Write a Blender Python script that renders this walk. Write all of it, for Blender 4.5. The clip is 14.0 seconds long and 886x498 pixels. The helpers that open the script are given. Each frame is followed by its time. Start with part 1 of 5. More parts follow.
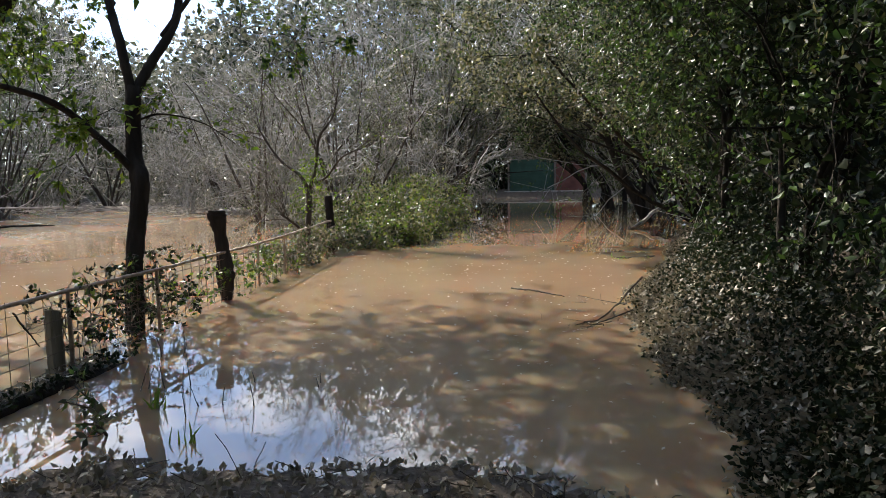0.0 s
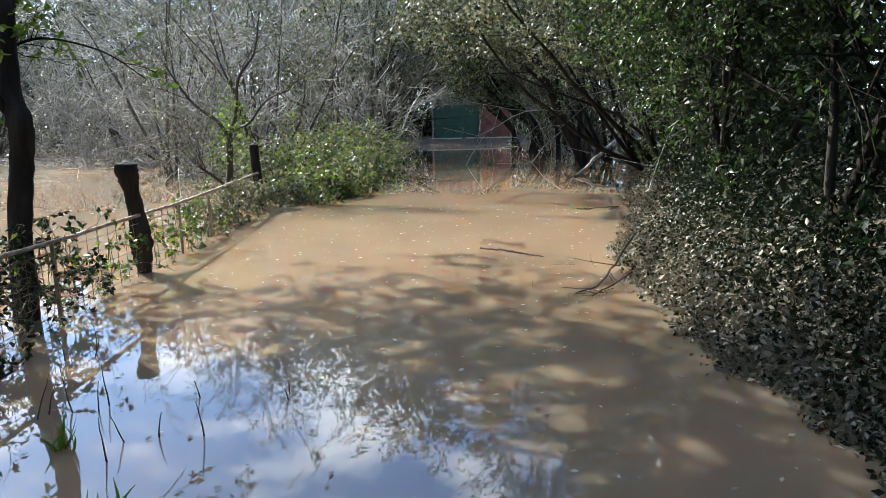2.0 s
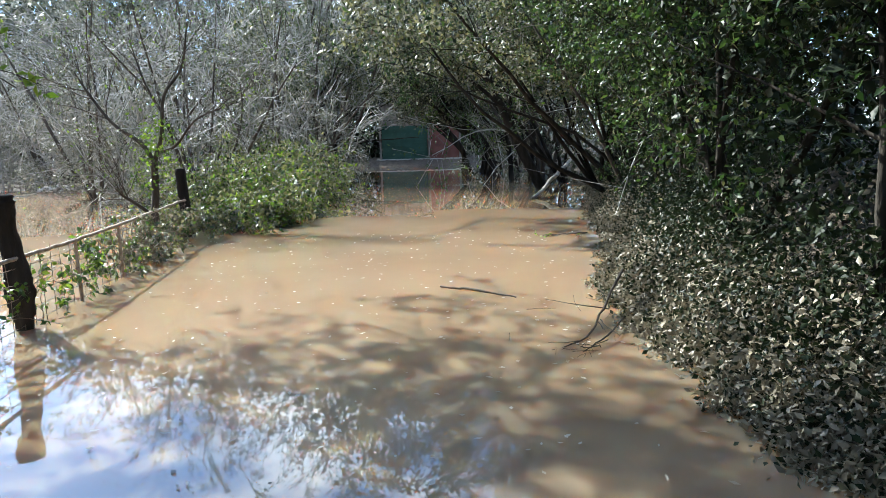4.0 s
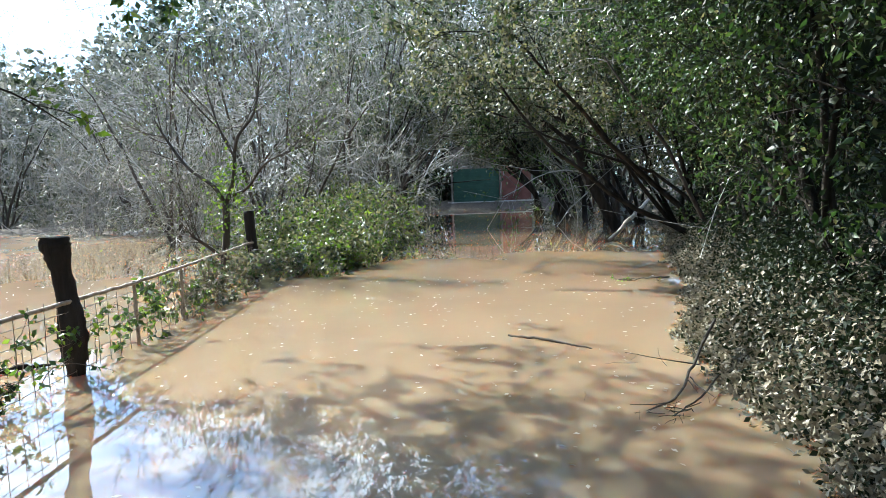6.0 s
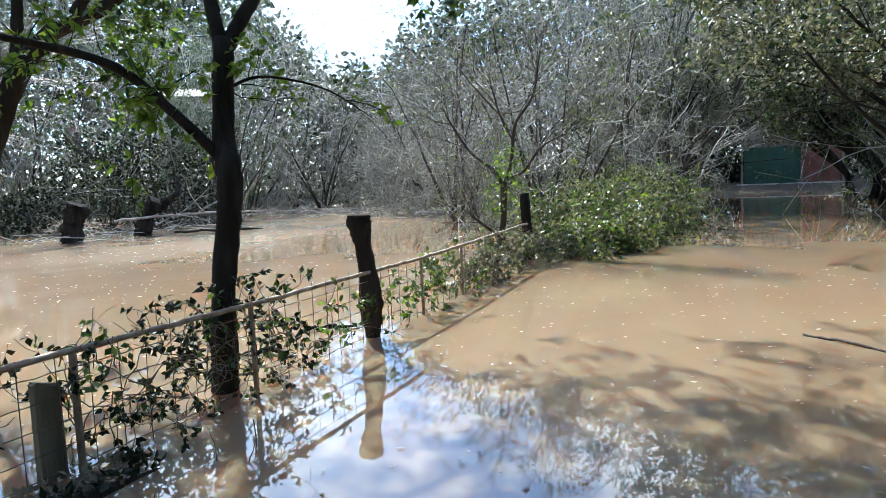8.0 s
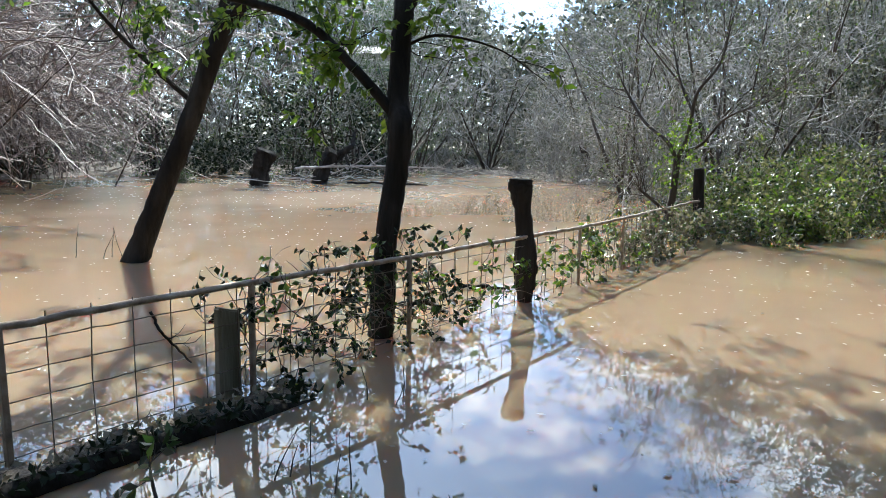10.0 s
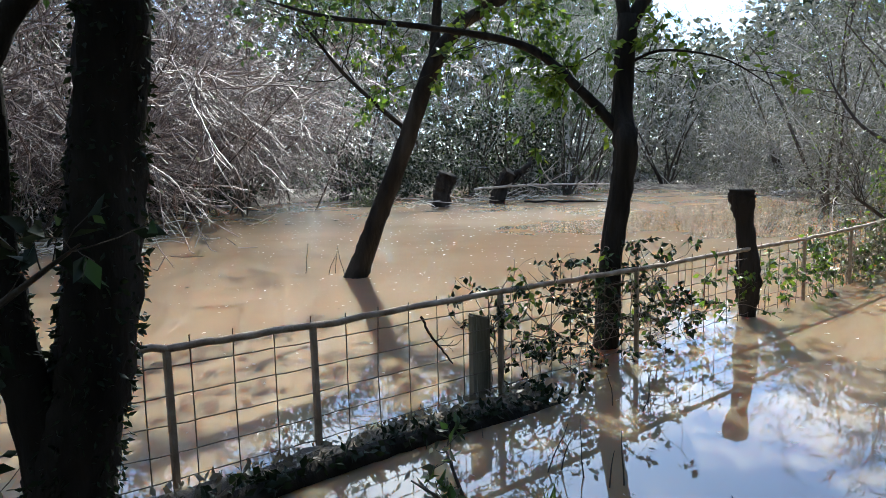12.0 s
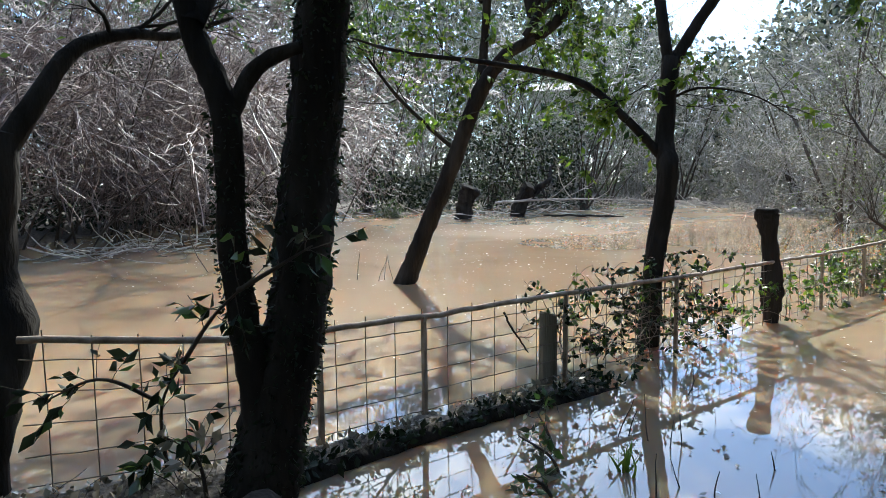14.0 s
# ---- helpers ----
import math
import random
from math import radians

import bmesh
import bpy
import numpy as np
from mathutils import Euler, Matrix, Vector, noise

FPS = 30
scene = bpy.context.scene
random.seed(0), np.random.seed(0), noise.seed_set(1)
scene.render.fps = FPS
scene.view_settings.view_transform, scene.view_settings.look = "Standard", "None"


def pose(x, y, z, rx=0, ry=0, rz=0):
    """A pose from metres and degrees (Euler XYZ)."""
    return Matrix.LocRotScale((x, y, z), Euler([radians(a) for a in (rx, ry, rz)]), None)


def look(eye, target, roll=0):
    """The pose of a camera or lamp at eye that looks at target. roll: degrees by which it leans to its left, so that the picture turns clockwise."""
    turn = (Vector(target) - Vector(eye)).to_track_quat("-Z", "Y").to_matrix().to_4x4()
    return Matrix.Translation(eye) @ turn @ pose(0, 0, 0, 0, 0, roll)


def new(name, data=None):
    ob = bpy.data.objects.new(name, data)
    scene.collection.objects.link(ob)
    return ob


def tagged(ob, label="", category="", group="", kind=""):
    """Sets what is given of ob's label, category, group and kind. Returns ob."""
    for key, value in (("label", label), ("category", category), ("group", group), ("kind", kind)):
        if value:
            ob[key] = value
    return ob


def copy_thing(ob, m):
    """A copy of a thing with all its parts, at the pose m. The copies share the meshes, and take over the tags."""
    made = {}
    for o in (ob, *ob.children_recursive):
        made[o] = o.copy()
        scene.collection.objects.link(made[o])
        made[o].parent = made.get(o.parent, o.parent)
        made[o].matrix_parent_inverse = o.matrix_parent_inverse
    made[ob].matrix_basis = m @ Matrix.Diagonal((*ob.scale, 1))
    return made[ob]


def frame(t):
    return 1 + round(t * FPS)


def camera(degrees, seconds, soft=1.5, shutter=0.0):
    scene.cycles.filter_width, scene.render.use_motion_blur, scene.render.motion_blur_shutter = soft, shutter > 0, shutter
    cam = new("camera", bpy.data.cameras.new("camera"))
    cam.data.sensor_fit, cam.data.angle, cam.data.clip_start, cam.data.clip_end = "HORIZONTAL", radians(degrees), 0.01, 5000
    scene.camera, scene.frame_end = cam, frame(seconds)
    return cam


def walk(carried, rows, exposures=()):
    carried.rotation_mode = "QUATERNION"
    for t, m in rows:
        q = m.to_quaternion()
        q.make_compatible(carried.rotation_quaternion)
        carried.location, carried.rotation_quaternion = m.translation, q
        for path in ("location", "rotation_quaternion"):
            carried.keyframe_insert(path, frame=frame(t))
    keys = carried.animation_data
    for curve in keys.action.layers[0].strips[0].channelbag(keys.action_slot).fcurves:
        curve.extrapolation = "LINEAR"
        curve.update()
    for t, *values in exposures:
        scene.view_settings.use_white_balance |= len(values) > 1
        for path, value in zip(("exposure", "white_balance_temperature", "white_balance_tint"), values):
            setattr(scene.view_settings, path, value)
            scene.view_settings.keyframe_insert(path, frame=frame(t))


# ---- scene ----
cam = camera(66.9, 14.0, soft=0.7)
PATH = [
    (0, (3.988, -4.091, 1.636), (3.757, -2.116, 1.424), -0.9),
    (0.5, (3.757, -3.754, 1.633), (3.534, -1.791, 1.322), -2.8),
    (1, (3.593, -3.429, 1.645), (3.403, -1.462, 1.336), -1.5),
    (1.5, (3.41, -3.14, 1.628), (3.363, -1.172, 1.271), 0.8),
    (2, (3.317, -2.862, 1.608), (3.328, -0.896, 1.239), -1.2),
    (2.5, (3.243, -2.434, 1.682), (3.147, -0.442, 1.538), 0.0),
    (3, (3.219, -2.162, 1.597), (3.369, -0.186, 1.328), 1.7),
    (3.2, (3.226, -2.052, 1.611), (3.436, -0.088, 1.297), -0.3),
    (5.3, (3.374, -1.16, 1.529), (3.449, 0.823, 1.281), -2.0),
    (5.5, (3.38, -1.144, 1.532), (3.45, 0.845, 1.335), -1.1),
    (6, (3.371, -1.105, 1.528), (3.324, 0.886, 1.349), -2.1),
    (6.5, (3.379, -1.081, 1.527), (3.229, 0.904, 1.332), -2.2),
    (7, (3.377, -1.082, 1.525), (3.132, 0.893, 1.328), -2.1),
    (7.5, (3.357, -1.053, 1.512), (2.841, 0.863, 1.262), -1.3),
    (8, (3.386, -1.087, 1.523), (2.559, 0.723, 1.325), -2.5),
    (8.2, (3.378, -1.04, 1.517), (2.484, 0.739, 1.334), -2.9),
    (10.3, (3.384, -1.096, 1.521), (2.111, 0.421, 1.243), 0.0),
    (10.5, (3.357, -1.128, 1.519), (2.037, 0.362, 1.325), -1.9),
    (11, (3.214, -1.267, 1.494), (1.731, 0.053, 1.255), -1.2),
    (11.5, (3.142, -1.456, 1.508), (1.636, -0.169, 1.229), -0.9),
    (12, (3.213, -1.594, 1.505), (1.642, -0.381, 1.266), -1.4),
    (12.5, (3.336, -1.805, 1.517), (1.691, -0.703, 1.236), -1.2),
    (13, (3.388, -2.069, 1.528), (1.696, -1.028, 1.296), -0.4),
    (13.5, (3.419, -2.337, 1.561), (1.791, -1.208, 1.291), -1.3),
    (14, (3.548, -2.503, 1.573), (1.957, -1.308, 1.37), -0.6),
]
walk(cam, [(t, look(eye, target, roll)) for t, eye, target, roll in PATH],
     exposures=[(0, 1.12, 7000, 11), (0.5, 1.42, 6500, 6), (1.0, 1.45, 6450, 6), (2.5, 1.6, 6200, 4), (6.5, 1.77, 6000, 0), (8.2, 1.47, 6000, 2), (11, 1.36, 6100, 3), (12, 1.3, 6100, 3), (14, 1.42, 6100, 3)])

# ---------------------------------------------------------------- light
SUN_EL, SUN_AZ = 40.0, -45.0          # degrees above the horizon; clockwise from +y
SKY, SUN, CLOUD = 0.115, 5.0, 2.1
world = bpy.data.worlds.new("sky")
scene.world = world
world.use_nodes = True
wt = world.node_tree
wt.nodes.clear()
w_out = wt.nodes.new("ShaderNodeOutputWorld")
w_bg = wt.nodes.new("ShaderNodeBackground")
w_sky = wt.nodes.new("ShaderNodeTexSky")
w_sky.sky_type, w_sky.sun_disc = "NISHITA", False
w_sky.sun_elevation, w_sky.sun_rotation = radians(SUN_EL), radians(SUN_AZ % 360)
w_sky.dust_density, w_sky.ozone_density = 0.8, 2.5
w_co = wt.nodes.new("ShaderNodeTexCoord")
w_map = wt.nodes.new("ShaderNodeMapping")
w_map.inputs["Scale"].default_value = (2.2, 2.2, 4.5)
w_noise = wt.nodes.new("ShaderNodeTexNoise")
w_noise.inputs["Scale"].default_value, w_noise.inputs["Detail"].default_value = 1.6, 7
w_noise.inputs["Roughness"].default_value = 0.55
w_ramp = wt.nodes.new("ShaderNodeMapRange")
w_ramp.inputs["From Min"].default_value, w_ramp.inputs["From Max"].default_value = 0.50, 0.76
w_gain = wt.nodes.new("ShaderNodeMix")
w_gain.data_type, w_gain.blend_type = "RGBA", "MULTIPLY"
w_gain.inputs["Factor"].default_value = 1.0
w_gain.inputs["B"].default_value = (SKY * 0.78, SKY * 0.96, SKY * 1.22, 1)
w_mix = wt.nodes.new("ShaderNodeMix")
w_mix.data_type = "RGBA"
w_mix.inputs["B"].default_value = (CLOUD, CLOUD * 1.0, CLOUD * 1.02, 1)
wt.links.new(w_co.outputs["Generated"], w_map.inputs["Vector"])
wt.links.new(w_map.outputs["Vector"], w_noise.inputs["Vector"])
wt.links.new(w_noise.outputs["Fac"], w_ramp.inputs["Value"])
wt.links.new(w_sky.outputs["Color"], w_gain.inputs["A"])
wt.links.new(w_gain.outputs["Result"], w_mix.inputs["A"])
wt.links.new(w_ramp.outputs["Result"], w_mix.inputs["Factor"])
wt.links.new(w_mix.outputs["Result"], w_bg.inputs["Color"])
wt.links.new(w_bg.outputs["Background"], w_out.inputs["Surface"])

sun_way = Vector((math.sin(radians(SUN_AZ)) * math.cos(radians(SUN_EL)),
                  math.cos(radians(SUN_AZ)) * math.cos(radians(SUN_EL)), math.sin(radians(SUN_EL))))
sun = new("sun", bpy.data.lights.new("sun", "SUN"))
sun.data.energy, sun.data.angle, sun.data.color = SUN, radians(0.55), (1.0, 0.96, 0.90)
sun.matrix_world = look(sun_way * 60, (0, 0, 0))

# ---------------------------------------------------------------- materials


def material(name, ramp, scale=4.0, rough=0.8, bump=0.3, bump_scale=30.0, spread="noise", metal=0.0,
             stretch=(1, 1, 1), translucent=0.0, spec=0.5, vary=0.0):
    """Principled material: colours from a ramp over noise, per-leaf or per-object random values; fine relief."""
    m = bpy.data.materials.new(name)
    m.use_nodes = True
    nt = m.node_tree
    n, link = nt.nodes, nt.links.new
    bsdf, out = n["Principled BSDF"], n["Material Output"]
    bsdf.inputs["Roughness"].default_value, bsdf.inputs["Metallic"].default_value = rough, metal
    bsdf.inputs["Specular IOR Level"].default_value = spec
    co = n.new("ShaderNodeTexCoord")
    mp = n.new("ShaderNodeMapping")
    mp.inputs["Scale"].default_value = stretch
    link(co.outputs["Object"], mp.inputs["Vector"])
    cr = n.new("ShaderNodeValToRGB")
    el = cr.color_ramp.elements
    while len(el) < len(ramp):
        el.new(0.5)
    for i, c in enumerate(ramp):
        el[i].position, el[i].color = i / max(1, len(ramp) - 1), (*c, 1)
    big = n.new("ShaderNodeTexNoise")
    big.inputs["Scale"].default_value, big.inputs["Detail"].default_value = scale, 6
    link(mp.outputs["Vector"], big.inputs["Vector"])
    if spread == "island":
        geo = n.new("ShaderNodeNewGeometry")
        mixv = n.new("ShaderNodeMath")
        mixv.operation = "MULTIPLY_ADD"
        link(geo.outputs["Random Per Island"], mixv.inputs[0])
        mixv.inputs[1].default_value = 0.75
        off = n.new("ShaderNodeMath")
        off.operation = "MULTIPLY"
        link(big.outputs["Fac"], off.inputs[0])
        off.inputs[1].default_value = 0.25
        link(off.outputs[0], mixv.inputs[2])
        link(mixv.outputs[0], cr.inputs["Fac"])
    else:
        st = n.new("ShaderNodeMapRange")
        st.inputs["From Min"].default_value, st.inputs["From Max"].default_value = 0.3, 0.7
        link(big.outputs["Fac"], st.inputs["Value"])
        link(st.outputs["Result"], cr.inputs["Fac"])
    colour = cr.outputs["Color"]
    if vary:
        info = n.new("ShaderNodeObjectInfo")
        hsv = n.new("ShaderNodeHueSaturation")
        mr = n.new("ShaderNodeMapRange")
        mr.inputs["To Min"].default_value, mr.inputs["To Max"].default_value = 1 - vary, 1 + vary
        link(info.outputs["Random"], mr.inputs["Value"])
        link(mr.outputs["Result"], hsv.inputs["Value"])
        link(colour, hsv.inputs["Color"])
        colour = hsv.outputs["Color"]
    link(colour, bsdf.inputs["Base Color"])
    if bump:
        fine = n.new("ShaderNodeTexNoise")
        fine.inputs["Scale"].default_value, fine.inputs["Detail"].default_value = bump_scale, 5
        link(mp.outputs["Vector"], fine.inputs["Vector"])
        bp = n.new("ShaderNodeBump")
        bp.inputs["Strength"].default_value, bp.inputs["Distance"].default_value = bump, 0.02
        link(fine.outputs["Fac"], bp.inputs["Height"])
        link(bp.outputs["Normal"], bsdf.inputs["Normal"])
    if translucent:
        tr = n.new("ShaderNodeBsdfTranslucent")
        link(colour, tr.inputs["Color"])
        mx = n.new("ShaderNodeMixShader")
        mx.inputs["Fac"].default_value = translucent
        link(bsdf.outputs["BSDF"], mx.inputs[1])
        link(tr.outputs["BSDF"], mx.inputs[2])
        link(mx.outputs["Shader"], out.inputs["Surface"])
    return m


def water_material():
    m = bpy.data.materials.new("muddy_water")
    m.use_nodes = True
    n, link = m.node_tree.nodes, m.node_tree.links.new
    bsdf = n["Principled BSDF"]
    bsdf.inputs["Roughness"].default_value = 0.01
    bsdf.inputs["IOR"].default_value = 1.7
    bsdf.subsurface_method = "BURLEY"
    bsdf.inputs["Subsurface Weight"].default_value = 0.8
    bsdf.inputs["Subsurface Radius"].default_value = (1.0, 0.36, 0.13)
    bsdf.inputs["Subsurface Scale"].default_value = 0.24
    co = n.new("ShaderNodeTexCoord")
    silt = n.new("ShaderNodeTexNoise")
    silt.inputs["Scale"].default_value, silt.inputs["Detail"].default_value = 0.35, 5
    silt.inputs["Distortion"].default_value = 0.8
    link(co.outputs["Object"], silt.inputs["Vector"])
    cr = n.new("ShaderNodeValToRGB")
    cr.color_ramp.elements[0].position, cr.color_ramp.elements[0].color = 0.3, (0.235, 0.160, 0.098, 1)
    cr.color_ramp.elements[1].position, cr.color_ramp.elements[1].color = 0.7, (0.29, 0.203, 0.13, 1)
    link(silt.outputs["Fac"], cr.inputs["Fac"])
    link(cr.outputs["Color"], bsdf.inputs["Base Color"])
    # the open flow beyond the fence is faintly rippled, the water on the road lies still
    sep = n.new("ShaderNodeSeparateXYZ")
    link(co.outputs["Object"], sep.inputs["Vector"])
    flow = n.new("ShaderNodeMapRange")
    flow.inputs["From Min"].default_value, flow.inputs["From Max"].default_value = -4.0, -10.0
    flow.inputs["To Min"].default_value, flow.inputs["To Max"].default_value = 0.012, 0.16
    link(sep.outputs["X"], flow.inputs["Value"])
    link(flow.outputs["Result"], bsdf.inputs["Roughness"])
    rip = n.new("ShaderNodeTexNoise")
    rip.inputs["Scale"].default_value, rip.inputs["Detail"].default_value = 2.2, 3
    link(co.outputs["Object"], rip.inputs["Vector"])
    bp = n.new("ShaderNodeBump")
    bp.inputs["Strength"].default_value, bp.inputs["Distance"].default_value = 0.03, 0.02
    link(rip.outputs["Fac"], bp.inputs["Height"])
    link(bp.outputs["Normal"], bsdf.inputs["Normal"])
    return m


WATER = water_material()
SOIL = material("leaf_strewn_soil", [(0.03, 0.021, 0.0144), (0.06, 0.045, 0.03), (0.102, 0.078, 0.054), (0.048, 0.036, 0.024)], 6, 0.9, 0.8, 40)
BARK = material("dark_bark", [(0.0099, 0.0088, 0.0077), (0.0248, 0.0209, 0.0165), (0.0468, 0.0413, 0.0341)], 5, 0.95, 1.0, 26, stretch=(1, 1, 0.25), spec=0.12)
BARK_TAN = material("brown_bark", [(0.0262, 0.0189, 0.0136), (0.0525, 0.0393, 0.0273), (0.084, 0.0657, 0.0473)], 5, 0.9, 1.0, 22, stretch=(1, 1, 0.3))
# the pale end of the ramp stands for backlit sun glints on twigs
TWIG = material("grey_twigs_with_sun_glints", [(0.06, 0.055, 0.05), (0.25, 0.235, 0.21), (0.66, 0.64, 0.60)], 2, 0.55, 0, spread="island")
TWIG_RED = material("reddish_twigs", [(0.04, 0.024, 0.018), (0.115, 0.075, 0.06), (0.29, 0.225, 0.19)], 2, 0.55, 0, spread="island")
LEAF = material("green_leaves", [(0.0157, 0.0391, 0.0087), (0.0347, 0.0738, 0.0157), (0.0651, 0.1128, 0.0217), (0.0955, 0.1389, 0.026)], 0.6, 0.38, 0, spread="island", translucent=0.35)
LEAF_LIME = material("yellow_green_leaves", [(0.057, 0.114, 0.0142), (0.1235, 0.209, 0.019), (0.228, 0.285, 0.0285)], 0.6, 0.45, 0, spread="island", translucent=0.5)
# wide per-leaf ramp: bright sun glints and dark shaded gaps put into colour
LEAF_GREY = material("autumn_leaves_glints_and_gaps", [(0.022, 0.032, 0.018), (0.065, 0.075, 0.042), (0.16, 0.16, 0.11), (0.38, 0.36, 0.30)], 0.5, 0.42, 0, spread="island", translucent=0.35)
LEAF_OLIVE = material("olive_leaves", [(0.04, 0.05, 0.016), (0.11, 0.115, 0.04), (0.20, 0.19, 0.08), (0.32, 0.30, 0.16)], 0.6, 0.4, 0, spread="island", translucent=0.4)
# dark leaves: real ivy, and also shade put into foliage colour
LEAF_DARK = material("dark_ivy_and_shade_leaves", [(0.0075, 0.015, 0.006), (0.015, 0.025, 0.009), (0.0275, 0.035, 0.014)], 0.6, 0.5, 0, spread="island", translucent=0.2, spec=0.25)
# dry leaf colour raised to hold the sunlight on the lower bank
LEAF_DRY = material("pale_sunlit_dry_leaves", [(0.1063, 0.0904, 0.0584), (0.2125, 0.1754, 0.1169), (0.3187, 0.2762, 0.2019), (0.1063, 0.1169, 0.0531)], 0.8, 0.5, 0, spread="island", translucent=0.15)
RUST = material("rusty_galvanised_steel", [(0.15, 0.10, 0.065), (0.30, 0.23, 0.165), (0.42, 0.37, 0.30)], 9, 0.6, 0.3, 60, metal=0.25)
WIRE = material("rusty_wire", [(0.07, 0.045, 0.03), (0.13, 0.09, 0.06), (0.19, 0.15, 0.12)], 12, 0.65, 0, metal=0.2)
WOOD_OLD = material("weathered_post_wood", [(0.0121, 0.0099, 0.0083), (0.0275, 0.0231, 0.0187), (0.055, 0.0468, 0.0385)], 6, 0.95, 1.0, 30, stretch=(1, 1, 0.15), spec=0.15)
WOOD_PALE = material("mossy_pale_wood", [(0.08, 0.075, 0.04), (0.16, 0.14, 0.09), (0.24, 0.21, 0.15)], 7, 0.9, 0.8, 30, stretch=(1, 1, 0.15))
DRIFT = material("bleached_driftwood", [(0.24, 0.204, 0.168), (0.432, 0.384, 0.324), (0.6, 0.552, 0.48)], 5, 0.8, 0.5, 25)
LITTER = material("floating_leaf_litter", [(0.15, 0.11, 0.07), (0.30, 0.25, 0.18), (0.52, 0.48, 0.41)], 1, 0.6, 0, spread="island")
STEEL_GREEN = material("green_painted_sheet", [(0.0108, 0.045, 0.0315), (0.018, 0.0675, 0.045), (0.027, 0.081, 0.0585)], 1.5, 0.5, 0.1, 20)
STEEL_RED = material("red_brown_sheet", [(0.10, 0.03, 0.022), (0.15, 0.05, 0.035), (0.19, 0.075, 0.055)], 1.5, 0.6, 0.1, 20)
TIMBER = material("grey_timber", [(0.10, 0.085, 0.07), (0.18, 0.155, 0.13), (0.26, 0.23, 0.2)], 4, 0.85, 0.4, 25, stretch=(1, 1, 0.2))
CONCRETE = material("pale_concrete", [(0.36, 0.34, 0.30), (0.46, 0.44, 0.40), (0.54, 0.52, 0.48)], 3, 0.85, 0.3, 30)
ROOFING = material("pale_metal_roof", [(0.16, 0.155, 0.15), (0.23, 0.225, 0.215), (0.29, 0.285, 0.275)], 2, 0.6, 0.2, 12)
CABLE = material("black_cable", [(0.02, 0.02, 0.02), (0.04, 0.04, 0.04)], 3, 0.6, 0)

# ---------------------------------------------------------------- mesh helpers
rng = np.random.default_rng(7)


def mesh_of(name, verts, faces, mat, smooth=False):
    """A mesh from arrays: verts (n, 3), faces (m, 3 or 4)."""
    me = bpy.data.meshes.new(name)
    verts, faces = np.asarray(verts, np.float32), np.asarray(faces, np.int32)
    k = faces.shape[1]
    me.vertices.add(len(verts))
    me.vertices.foreach_set("co", verts.ravel())
    me.loops.add(faces.size)
    me.loops.foreach_set("vertex_index", faces.ravel())
    me.polygons.add(len(faces))
    me.polygons.foreach_set("loop_start", np.arange(0, faces.size, k, dtype=np.int32))
    if smooth:
        me.polygons.foreach_set("use_smooth", np.ones(len(faces), bool))
    me.update(calc_edges=True)
    me.validate()
    me.materials.append(mat)
    return me


def child(ob, parent, label=""):
    ob.parent = parent
    return tagged(ob, label) if label else ob


def part(name, bm, mat, parent, label=""):
    me = bpy.data.meshes.new(name)
    bm.to_mesh(me)
    bm.free()
    me.materials.append(mat)
    return child(new(name, me), parent, label)


def thing(name, place, label, category, group="", kind="", turn=0):
    ob = new(name)
    ob.empty_display_size = 0.1
    ob.matrix_world = pose(*place, 0, 0, turn)
    return tagged(ob, label, category, group, kind)


def tubes(paths, radii, sides=4):
    """Tubes along many paths at once: paths (n, k, 3), radii (n, k). Returns verts and quad faces."""
    paths, radii = np.asarray(paths, float), np.asarray(radii, float)
    n, k, _ = paths.shape
    tan = np.gradient(paths, axis=1)
    tan /= np.linalg.norm(tan, axis=2, keepdims=True) + 1e-9
    ref = np.where(np.abs(tan[:, :1, 2:3]) > 0.9, np.array([[[1.0, 0, 0]]]), np.array([[[0, 0, 1.0]]]))
    ref = np.broadcast_to(ref, tan.shape)
    u = np.cross(tan, ref)
    u /= np.linalg.norm(u, axis=2, keepdims=True) + 1e-9
    v = np.cross(tan, u)
    a = np.arange(sides) * 2 * np.pi / sides
    ring = u[:, :, None, :] * np.cos(a)[None, None, :, None] + v[:, :, None, :] * np.sin(a)[None, None, :, None]
    verts = (paths[:, :, None, :] + ring * radii[:, :, None, None]).reshape(-1, 3)
    i = np.arange(n)[:, None, None] * k * sides
    j = np.arange(k - 1)[None, :, None] * sides
    s = np.arange(sides)[None, None, :]
    s2 = (s + 1) % sides
    faces = np.stack([i + j + s, i + j + s2, i + j + sides + s2, i + j + sides + s], -1).reshape(-1, 4)
    return verts, faces


def joined(pieces):
    vs, fs, o = [], [], 0
    for v, f in pieces:
        vs.append(v)
        fs.append(f + o)
        o += len(v)
    return np.concatenate(vs), np.concatenate(fs)


def unit(v):
    return v / (np.linalg.norm(v, axis=-1, keepdims=True) + 1e-9)


